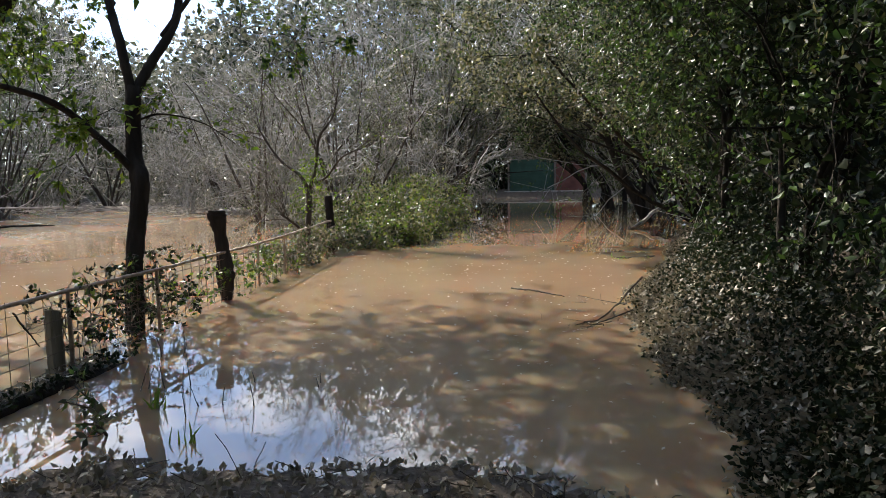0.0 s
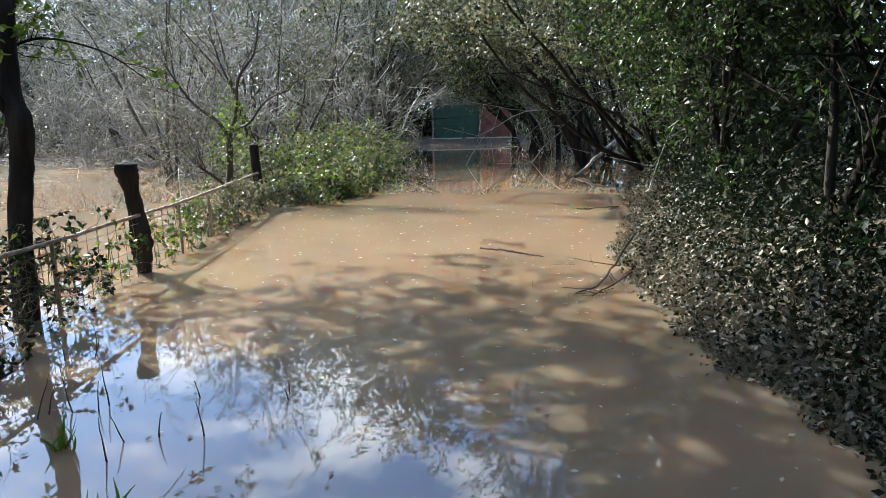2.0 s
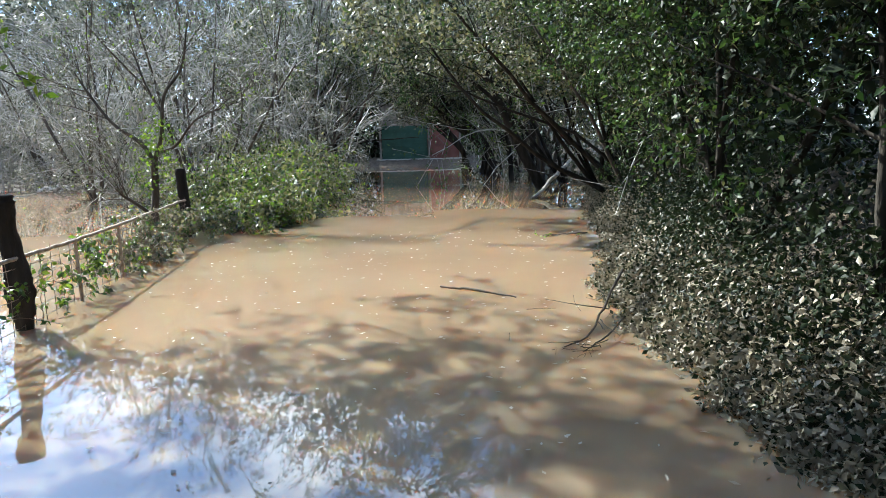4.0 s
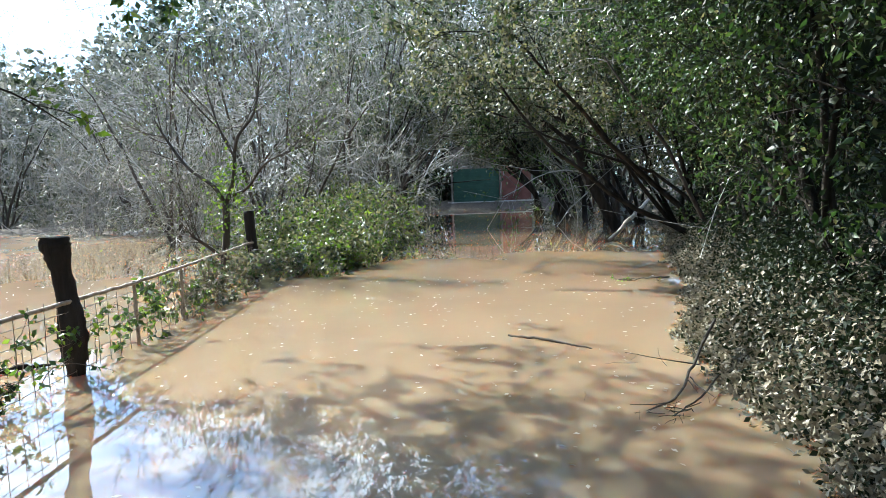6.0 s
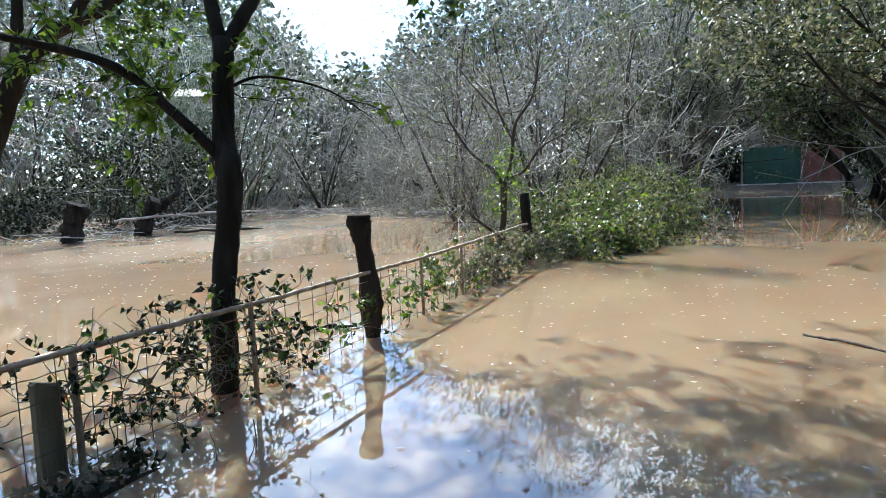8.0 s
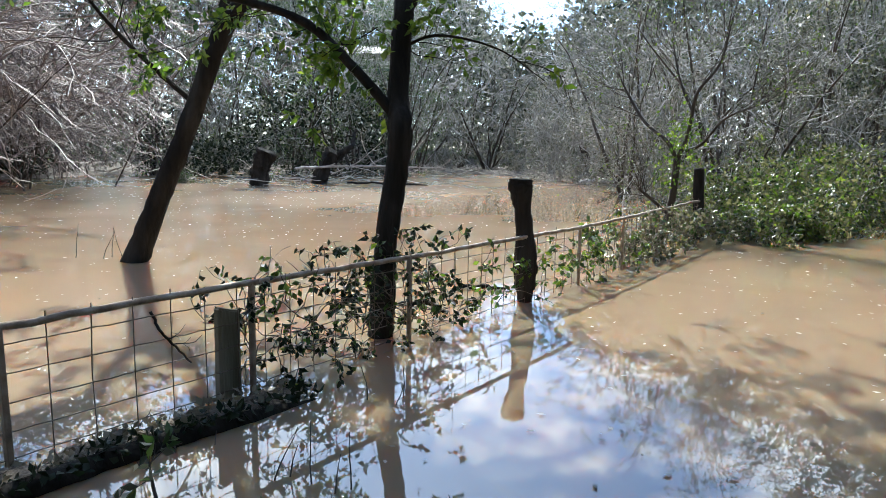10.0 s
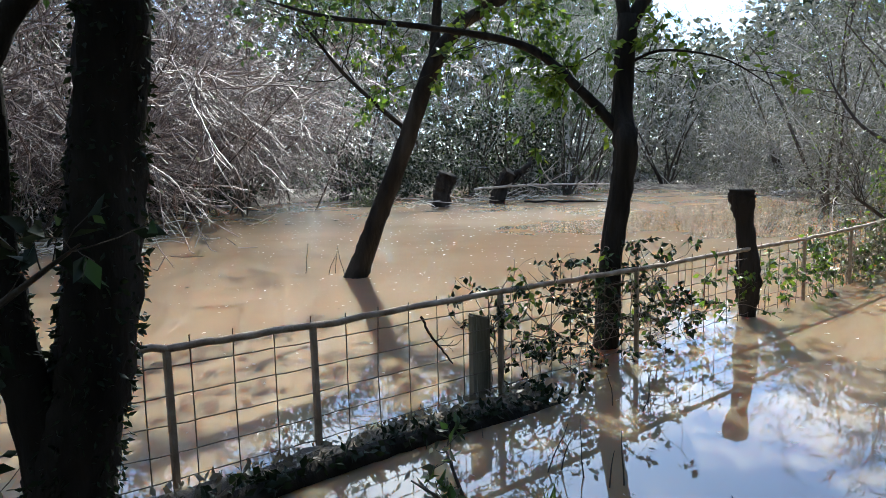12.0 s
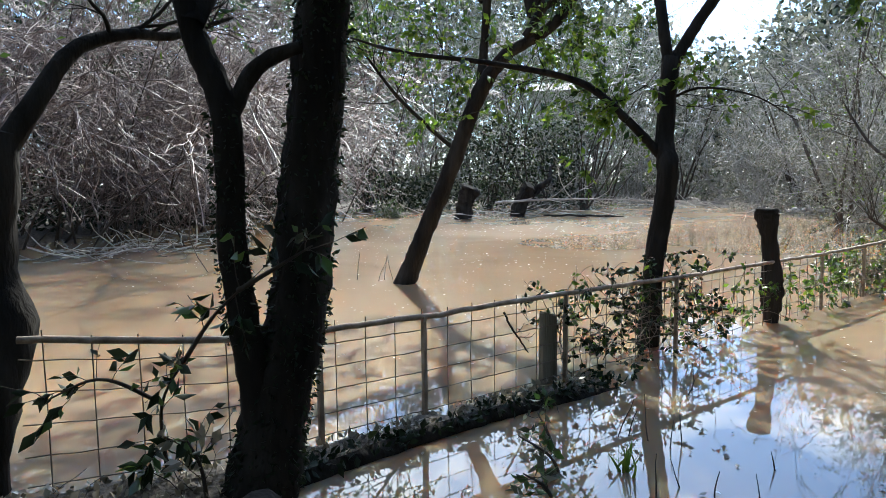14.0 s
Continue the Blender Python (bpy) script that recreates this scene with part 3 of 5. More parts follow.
sprays(leaning, [(-4.4, 3.75, 2.0), (-4.8, 3.5, 2.5), (-5.3, 2.6, 3.6)], 12, 0.7, 500, 0.085, (LEAF, LEAF_LIME), r1)
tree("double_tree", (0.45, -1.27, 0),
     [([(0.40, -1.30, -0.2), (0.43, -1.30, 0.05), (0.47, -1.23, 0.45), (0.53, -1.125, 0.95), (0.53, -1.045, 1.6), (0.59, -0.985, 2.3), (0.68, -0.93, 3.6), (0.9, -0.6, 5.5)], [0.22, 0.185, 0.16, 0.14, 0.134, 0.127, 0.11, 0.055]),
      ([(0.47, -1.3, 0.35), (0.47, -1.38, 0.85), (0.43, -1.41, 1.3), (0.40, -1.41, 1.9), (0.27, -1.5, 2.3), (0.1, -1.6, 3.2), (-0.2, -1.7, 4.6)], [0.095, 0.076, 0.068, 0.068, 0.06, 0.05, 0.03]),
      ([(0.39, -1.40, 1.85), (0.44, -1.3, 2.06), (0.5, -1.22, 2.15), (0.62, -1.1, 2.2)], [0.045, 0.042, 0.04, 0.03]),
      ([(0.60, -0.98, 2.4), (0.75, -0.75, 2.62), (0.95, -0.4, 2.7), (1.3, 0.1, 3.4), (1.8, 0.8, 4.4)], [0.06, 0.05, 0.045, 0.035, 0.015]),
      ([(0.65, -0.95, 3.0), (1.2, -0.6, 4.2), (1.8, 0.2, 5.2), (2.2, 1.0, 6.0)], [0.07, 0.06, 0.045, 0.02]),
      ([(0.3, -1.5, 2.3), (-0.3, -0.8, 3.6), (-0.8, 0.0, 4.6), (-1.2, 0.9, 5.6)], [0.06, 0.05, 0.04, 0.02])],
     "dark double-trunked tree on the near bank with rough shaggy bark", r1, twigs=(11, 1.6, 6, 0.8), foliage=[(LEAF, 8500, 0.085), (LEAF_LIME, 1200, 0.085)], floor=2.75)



def trunk_ivy(name, points, radii, count, size, label):
    """Small leaves and shaggy bark flakes on a trunk."""
    p, q = smooth_path(points, radii, 60)
    i = r1.integers(0, 60, count)
    a = r1.uniform(0, 2 * np.pi, count)
    out = np.stack([np.cos(a), np.sin(a), np.zeros(count)], -1)
    at = p[i] + out * (q[i] * 0.97)[:, None] + r1.normal(size=(count, 3)) * np.array([0.005, 0.005, 0.03])
    ob = thing(name, tuple(p[0]), label, "ivy", kind="stuff")
    child(new("foliage", mesh_of("foliage", *leaves(at - p[0], size, out * 0.6, droop=0.5, wide=0.5, r=r1), LEAF_DARK)), ob)


trunk_ivy("trunk_ivy", [(0.43, -1.30, 0.05), (0.47, -1.23, 0.45), (0.53, -1.125, 0.95), (0.53, -1.045, 1.6), (0.59, -0.985, 2.3), (0.61, -0.97, 2.7)], [0.185, 0.16, 0.14, 0.134, 0.127, 0.12], 2600, 0.034, "dark shaggy ivy stubble on the thick trunk")
trunk_ivy("trunk_ivy", [(0.47, -1.38, 0.85), (0.43, -1.41, 1.3), (0.40, -1.41, 1.9)], [0.076, 0.068, 0.068], 700, 0.03, "dark shaggy ivy stubble on the slim trunk")
tree("knotted_tree", (-0.48, -2.40, 0),
     [([(-0.48, -2.40, -0.2), (-0.48, -2.40, 0.2), (-0.52, -2.32, 0.55), (-0.60, -2.26, 0.85), (-0.68, -2.30, 1.1), (-0.70, -2.27, 1.45), (-0.68, -2.22, 1.85)], [0.12, 0.11, 0.13, 0.15, 0.115, 0.12, 0.10]),
      ([(-0.68, -2.22, 1.75), (-0.68, -2.07, 1.98), (-0.75, -1.84, 2.32), (-0.84, -1.52, 2.46), (-0.95, -1.24, 2.5), (-1.1, -0.8, 2.7)], [0.07, 0.058, 0.045, 0.035, 0.028, 0.012]),
      ([(-0.70, -2.25, 1.7), (-0.9, -2.5, 2.3), (-1.1, -2.7, 3.2)], [0.06, 0.05, 0.03])],
     "knotted dark tree at the fence end with bare limbs", r1, BARK, twigs=(8, 0.9, 4, 0.5), foliage=[(LEAF_LIME, 90, 0.07), (LEAF, 200, 0.07)], floor=2.0)

# out of view, added overhead to keep sky light off water, bank and hedge
tree("overhanging_tree", (6.4, -4.4, 0.5),
     [([(6.4, -4.4, 0.2), (6.35, -4.3, 1.6), (6.2, -4.1, 3.2), (6.0, -3.9, 4.6)], [0.2, 0.18, 0.16, 0.13])] + spread_limbs((6.0, -3.9, 4.4), (4.6, -2.9, 6.6), 3.2, 11, r1),
     "unseen tall leafy tree added to shade the muddy bank", r1, BARK, twigs=(9, 1.9, 6, 0.9), foliage=[(LEAF_DARK, 12000, 0.14), (LEAF, 14000, 0.13)], floor=4.2)

# ---------------------------------------------------------------- hedge, bushes and woods


def shrub(name, place, stems, label, r, lean=(0, 0), height=3.0, spread=0.5, twig=TWIG, c=(6, 5, 4), foliage=(), stem_r=0.04, pull=-0.02, bend=0.16, group="", category="shrub", turn=0, fine=0.0022, keep=None):
    """A many-stemmed woody shrub or small tree: stems, branches, twigs and leaves."""
    ob = thing(name, place, label, category, group, turn=turn)
    a0 = np.zeros((stems, 3))
    a0[:, :2] = r.normal(size=(stems, 2)) * 0.12 * spread * 2
    a0[:, 2] = -0.35
    way = np.concatenate([r.normal(size=(stems, 2)) * spread + np.array(lean), np.ones((stems, 1))], 1)
    S = wander(a0, way, height * r.uniform(0.7, 1.1, stems), 10, bend * 0.7, r, pull * 0.3)
    R = stem_r * np.linspace(1, 0.25, 10)[None] * r.uniform(0.7, 1.2, (stems, 1))
    if keep is over_road:
        w = S + np.array(place, float)
        S[:, :, 0] = np.maximum(S[:, :, 0], bank_right(w[:, :, 1]) + 0.95 - np.clip(w[:, :, 2] - 2.5, 0, 2) * 0.35 - place[0])
    for i in range(stems):
        child(new("stem", mesh_of("stem", *tubes(S[i:i + 1], R[i:i + 1], 7), twig if stem_r < 0.03 or twig == BARK else BARK_TAN, True)), ob)
    a, ra = sprout(S, R, c[0], 0.8, height * 0.45, r, (0.25, 1.0), bend, pull, 6, 0.5, fine * 1.8)
    b, rb = sprout(a, ra, c[1], 0.8, height * 0.25, r, (0.2, 1.0), bend, pull, 5, 0.55, fine)
    d, rd = sprout(b, rb, c[2], 0.8, height * 0.13, r, (0.2, 1.0), bend, pull, 3, 0.6, fine * 0.8)
    if keep:
        o = np.array(place, float)
        ka, kb, kd = (keep(q + o).all(1) for q in (a, b, d))
        a, ra, b, rb, d, rd = a[ka], ra[ka], b[kb], rb[kb], d[kd], rd[kd]
    v, f = joined([tubes(a, ra, 3), tubes(b, rb, 3), tubes(d, rd, 3)])
    child(new("twig_crown", mesh_of("twig_crown", v, f, twig, True)), ob)
    for mat, count, size in foliage:
        at, w = along(d, count, r)
        at = at + r.normal(size=at.shape) * size * 0.8
        child(new("foliage", mesh_of("foliage", *leaves(at, size, w * 0.3, r=r), mat)), ob)
    return ob


def over_road(q):
    """Where the hedge may grow: off the water, leaning out over it higher up and further along."""
    x, y, z = q[..., 0], q[..., 1], q[..., 2]
    reach = np.clip((z - np.interp(y, [6, 12], [0.9, 2.2])) * np.interp(y, [-2, 2, 5, 9, 13], [0.25, 0.35, 0.5, 0.9, 1.1]), 0, 2.2)
    edge = 0.12 * np.sin(2.3 * y) + 0.12 * np.sin(5.1 * y + 1) + 0.12 * np.sin(4.0 * z + y)
    return x > bank_right(y) + 0.15 + edge + 0.7 * np.clip(0.9 - z, 0, 0.9) - reach


r2 = np.random.default_rng(21)
# the right-hand hedge: leafy trees over a slope of ivy and dry leaves
for i, (x, y, h, lx) in enumerate([(6.6, -2.6, 5.5, -0.15), (6.5, 0.2, 5.5, -0.12), (6.6, 2.6, 5.8, -0.15), (6.9, 4.8, 5.6, -0.18), (7.5, 7.2, 6.0, -0.04), (8.2, 9.8, 6.0, -0.04), (8.4, 12.4, 6.4, -0.08), (9.2, 15.0, 6.8, -0.08), (9.6, 18.0, 7.0, -0.08),
                                   (8.0, -1.0, 7, -0.1), (8.4, 3.5, 7, -0.1), (9.2, 7.0, 7.5, -0.1)]):
    # the near trees get mostly dark leaves: the hedge's shade set by colour
    f = 1.0 if y < 9 and x < 8 else 0.55
    shrub("hedge_tree", (x, y, float(height(np.array(x), np.array(y)))), 5, "dense green leafy hedge tree on the bank, shade put into its leaf mix", r2, (lx, 0), h, 0.34, BARK, (6, 6, 4),
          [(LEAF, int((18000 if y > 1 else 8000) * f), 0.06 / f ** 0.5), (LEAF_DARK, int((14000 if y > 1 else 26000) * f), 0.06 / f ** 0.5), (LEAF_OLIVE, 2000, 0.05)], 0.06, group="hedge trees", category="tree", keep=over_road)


def leaf_bank():
    """Ivy and dry leaves over the bank's face, coloured for sun and shade."""
    n = 150000
    y = np.where(r2.uniform(size=n) < 0.66, r2.uniform(-4.5, 9.5, n), r2.uniform(9.5, 24, n))
    x = bank_right(y) - 0.12 + 0.05 * np.sin(3.1 * y) + 0.05 * np.sin(7.3 * y + 2) + 0.07 * r2.normal(size=n) + np.abs(r2.normal(size=n)) * 0.7
    z = np.maximum(height(x, y), 0) + r2.uniform(0, 1, n) ** 2 * np.clip((x - bank_right(y)) * 0.8 + 0.08, 0.04, 1.2)
    at = np.stack([x, y, z], -1)
    # the mix paints the light: sunlit pale low down, shaded dark higher and nearer
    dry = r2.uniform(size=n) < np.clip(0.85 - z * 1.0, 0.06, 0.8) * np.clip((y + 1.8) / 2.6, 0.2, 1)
    ob = thing("bank_ivy", (6, 2, 0), "ivy and dry leaves covering the bank, coloured sunlit low and shaded high", "ivy", kind="stuff")
    off = np.array([6, 2, 0])
    aim = np.array([-0.5, -0.2, 0.1])
    child(new("dry_leaves", mesh_of("dry_leaves", *leaves(at[dry] - off, 0.055, aim, wide=0.5, r=r2), LEAF_DRY)), ob, "dry leaves coloured pale as if sunlit")
    child(new("ivy_leaves", mesh_of("ivy_leaves", *leaves(at[~dry] - off, 0.05, aim, wide=0.6, r=r2), LEAF_DARK)), ob, "dark green ivy leaves that carry the bank's shade")


leaf_bank()


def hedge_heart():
    """A dense dark leaf mass added inside the hedge to block light and deepen its shade."""
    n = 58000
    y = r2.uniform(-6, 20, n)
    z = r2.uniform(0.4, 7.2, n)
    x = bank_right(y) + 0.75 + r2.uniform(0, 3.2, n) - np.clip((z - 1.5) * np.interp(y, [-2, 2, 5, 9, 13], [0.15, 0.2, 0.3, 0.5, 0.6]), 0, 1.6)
    ob = thing("hedge_thicket", (8, 3, 0), "dense dark leaf mass added inside the hedge for its shade", "hedge", kind="stuff")
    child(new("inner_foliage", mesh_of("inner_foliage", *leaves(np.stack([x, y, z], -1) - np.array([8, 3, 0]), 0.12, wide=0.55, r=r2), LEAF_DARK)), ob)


hedge_heart()

# the bush and bare tree at the far end of the fence
for x, y, h, lx in [(0.15, 12.1, 1.35, 0.15), (0.25, 13.8, 1.75, 0.2), (0.3, 15.6, 1.9, 0.25), (0.35, 17.6, 2.0, 0.3), (0.3, 19.8, 2.0, 0.3), (-0.5, 14.4, 1.7, 0.0), (-0.4, 17.0, 1.9, 0.1), (0.7, 12.9, 0.9, 0.4), (0.9, 16.4, 1.0, 0.5)]:
    shrub("leafy_bush", (x, y, 0), 9, "bright yellow-green leafy bush drooping into the floodwater", r2, (lx, -0.05), h, 0.62, TWIG, (5, 4, 3),
          [(LEAF_LIME, 1000, 0.10), (LEAF_OLIVE, 2300, 0.10), (LEAF, 800, 0.09), (LEAF_DARK, 400, 0.09)], 0.010, pull=-0.12, group="bushes by the fence")
tree("bare_tree", (-1.6, 13.0, 0),
     [([(-1.50, 13, -0.4), (-1.62, 13, 0), (-1.55, 13, 0.7), (-1.52, 13, 1.4)], [0.095, 0.09, 0.07, 0.075]),
      ([(-1.52, 13, 1.35), (-1.75, 13, 1.75), (-2.3, 13.1, 2.15), (-2.75, 13.2, 2.75), (-3.0, 13.2, 3.2)], [0.05, 0.044, 0.034, 0.026, 0.012]),
      ([(-1.52, 13, 1.35), (-1.32, 13, 1.9), (-1.2, 13, 2.7), (-0.85, 13.2, 3.3), (-0.7, 13.3, 4.2)], [0.05, 0.042, 0.034, 0.024, 0.012]),
      ([(-1.35, 13, 1.55), (-1.0, 12.9, 1.7), (-0.5, 12.7, 2.2), (0.3, 12.6, 2.5)], [0.034, 0.028, 0.02, 0.01]),
      ([(-1.25, 13, 2.3), (-1.6, 13.1, 3.0), (-1.9, 13.3, 3.9)], [0.026, 0.02, 0.01]),
      ([(-1.6, 13, 0.2), (-1.95, 12.8, 0.55), (-2.15, 12.6, 0.75)], [0.035, 0.03, 0.02])],
     "bare grey twiggy tree behind the fence end", r2, BARK_TAN, twigs=(13, 1.5, 8, 0.7), foliage=[(LEAF_GREY, 2500, 0.05), (LEAF_LIME, 900, 0.06)])
at_lime = along(np.array([[(-1.55, 13, 0.9), (-1.5, 12.95, 1.5), (-1.35, 12.9, 2.1)]]), 420, r2)[0] + r2.normal(size=(420, 3)) * np.array([0.22, 0.2, 0.28])
tagged(new("tree_creeper", mesh_of("tree_creeper", *leaves(at_lime, 0.085, wide=0.6, r=r2), LEAF_LIME)), "lime green creeper leaves round the bare fork", "creeper", kind="stuff")

# woods round the water: a few kinds, each copied
KINDS = []
r3 = np.random.default_rng(31)
for i, (h, st, fol, lab) in enumerate([
        (8.5, 5, [(LEAF_GREY, 5600, 0.09)], "grey twiggy autumn tree with sparse dull leaves"),
        (9.5, 4, [(LEAF_GREY, 3500, 0.095), (LEAF, 3000, 0.095)], "half-leafed woodland tree behind the flood"),
        (6.0, 7, [(LEAF_GREY, 3000, 0.075)], "bare grey thicket standing in floodwater"),
        (9.5, 4, [(LEAF, 5600, 0.105), (LEAF_LIME, 800, 0.10)], "green leafy woodland tree behind the flood"),
        (3.2, 11, [(LEAF_GREY, 2500, 0.08), (LEAF_DRY, 700, 0.08)], "low bare grey brush at the water edge")]):
    ob = shrub("woodland_tree", (0, 0, 0), st, lab, r3, (0, 0), h, 0.32, TWIG, (5, 5, 3) if st < 6 else (4, 3, 3), fol, 0.07 if h > 5 else 0.025, group="woodland trees", category="tree", fine=0.008)
    KINDS.append(ob)
TALL = [max(v[2] for o in ob.children for v in o.bound_box) for ob in KINDS]


def treeline(x, y):
    """How high the woods stand against the sky, in degrees, all round the place."""
    az = np.degrees(np.arctan2(3.4 - np.asarray(x, float), np.asarray(y, float) + 1.5))
    return np.interp(az, [-60, -10, 6, 15, 22, 26, 30, 34, 36, 38, 45, 55, 65, 80, 130], [32, 32, 26, 21, 17, 14, 12, 11.5, 15, 19, 21, 21, 22, 24, 24])


spots = []
for k, x, y, s in [(3, 2.5, 58, 1.5), (1, 6.0, 60, 1.6), (3, 9.5, 58, 1.5), (1, 12.5, 55, 1.5), (3, -1.2, 53, 1.3), (1, -0.2, 57, 1.3), (1, -4, 54, 1.3), (2, -1.6, 49, 0.9), (2, -6, 21, 0.9), (0, -4, 24, 0.9), (2, -2.2, 19, 0.8), (0, -9, 30, 1.0), (2, -13, 33, 1.0), (0, -17, 39, 1), (1, -21, 41, 1.1), (4, -13, 29, 1), (4, -18, 37, 1.2), (4, -9, 27.5, 1),
                   (0, -26, 38, 1.1), (1, -30, 34, 1.1), (2, -24, 31, 1.0), (1, -33, 28, 1.2), (0, -30, 22, 1.1), (2, -27, 25, 1), (3, -34, 20, 1.2), (3, -29, 18, 1), (0, -27, 15.5, .9), (1, -1, 30, 1.0), (0, 0.5, 26, 0.9), (2, -0.5, 22, 0.8), (0, 0, 36, 1.1), (1, -4, 38, 1.2), (3, -8, 42, 1.2), (0, -13, 45, 1.3), (1, -36, 44, 1.4),
                   (0, -2.6, 44, 1.0), (2, -2.0, 46, 0.9), (1, 10.5, 20, 0.95), (3, 9.5, 15, 0.9), (3, 9.4, 24, 1.0), (1, 11, 30, 1.1), (0, 11.8, 36, 1.1), (3, 8.6, 12.4, .85), (0, 9.6, 27, 0.9), (3, -36, 10, 1.3), (1, -34, 3, 1.3), (3, -30, -3, 1.2), (1, -26, -9, 1.2),
                   (2, -11, 36, 1.1), (2, -22, 36, 1.1), (2, -28, 30, 1.1), (3, -22, 22.4, 0.72), (3, -20.5, 24.8, 0.72), (1, -24, 21.2, 0.75), (3, -24.5, 26, 0.8), (1, -22, 26.5, 0.78), (4, -24, 34.5, 1.2), (4, -28, 28, 1.2), (4, -30, 21, 1.2), (4, -15, 36, 1.2), (4, -21, 38, 1.2), (4, -11, 31.5, 1.1), (4, -7, 25, 1),
                   (0, -34, 37, 1.4), (0, -24, 45, 1.4), (2, -3.5, 31, 1.1), (2, -1.5, 26, .9), (2, 0.3, 31, .9), (0, -2.5, 34, 1.1), (4, -5, 20.5, 1), (4, -3.2, 17, 0.8), (4, 0.8, 20, 0.8),
                   (2, 11.4, 32, 1), (2, 12, 41, 1), ]:
    spots.append((k, x, y, s))
used = set()
for k, x, y, s in spots:
    m = pose(x, y, max(0.0, float(height(np.array(float(x)), np.array(float(y))))) - 0.02, 0, 0, r3.uniform(0, 360))
    ob = KINDS[k]
    if k not in used:
        ob.matrix_world = m
        used.add(k)
    else:
        ob = copy_thing(ob, m)
    d = math.hypot(x - 3.4, y + 1.5)
    room = 1.5 + d * math.tan(radians(float(treeline(x, y))))
    tall = min(s * 1.3, room / TALL[k] * r3.uniform(0.85, 1.0)) if y > -2 else s
    wide = 0.5 * (s + tall) if tall < s else s * 1.1
    ob.scale = (wide, wide, tall)


def drooping_brush(place, n, out, top, label, r, seed_way=(1, 0)):
    """A great bank of bare drooping twigs that arch over and hang to the water."""
    ob = thing("drooping_brush", place, label, "shrub", "drooping brush")
    st = np.zeros((n, 3))
    st[:, 0] = r.normal(size=n) * 1.8
    st[:, 1] = r.normal(size=n) * 1.8
    st[:, 2] = -0.2
    way = np.concatenate([r.normal(size=(n, 2)) * 0.35 + np.array(seed_way) * 0.3, np.ones((n, 1))], 1)
    S = wander(st, way, top * r.uniform(0.6, 1.2, n), 12, 0.10, r, -0.02)
    R = 0.035 * np.linspace(1, 0.35, 12)[None] * r.uniform(0.6, 1.2, (n, 1))
    for i in range(n):
        child(new("stem", mesh_of("stem", *tubes(S[i:i + 1], R[i:i + 1], 5), BARK_TAN, True)), ob)
    a, ra = sprout(S, R, 10, 0.5, out, r, (0.25, 1.0), 0.17, -0.10, 10, 0.5, 0.012)
    a[:, :, :2] += (np.array(seed_way) * np.linspace(0, 1, 10)[None, :, None] ** 1.2 * r.uniform(0, out * 0.6, (len(a), 1, 1)))
    b, rb = sprout(a, ra, 5, 0.45, out * 0.45, r, (0.2, 1.0), 0.22, -0.07, 6, 0.6, 0.009)
    c, rc = sprout(b, rb, 4, 0.6, out * 0.2, r, (0.2, 1.0), 0.2, -0.03, 3, 0.7, 0.008)
    keep_a, keep_b, keep_c = ((q[:, :, 2].min(1) > 0.5 + 0.5 * np.sin(q[:, 0, 1] * 1.3)) | (r.uniform(size=len(q)) < 0.12) for q in (a, b, c))
    a, ra, b, rb, c, rc = a[keep_a], ra[keep_a], b[keep_b], rb[keep_b], c[keep_c], rc[keep_c]
    for q in (a, b, c):
        q[:, :, 2] = np.maximum(q[:, :, 2], -0.05)
    v, f = joined([tubes(a, ra, 3), tubes(b, rb, 3), tubes(c, rc, 3)])
    child(new("twig_crown", mesh_of("twig_crown", v, f, TWIG_RED, True)), ob)
    at, w = along(c, 900, r)
    child(new("foliage", mesh_of("foliage", *leaves(at, 0.09, w * 0.3, r=r), LEAF_GREY)), ob)


r4 = np.random.default_rng(41)
for x, y in [(-15.5, -4.5), (-17, -1.0), (-19, 2.5), (-22.5, 5.5), (-26, 9.5)]:
    drooping_brush((x, y, 0.1), 26, 3.4, 6.2, "tangle of bare reddish twigs drooping to the water", r4, (0.75, 0.1))

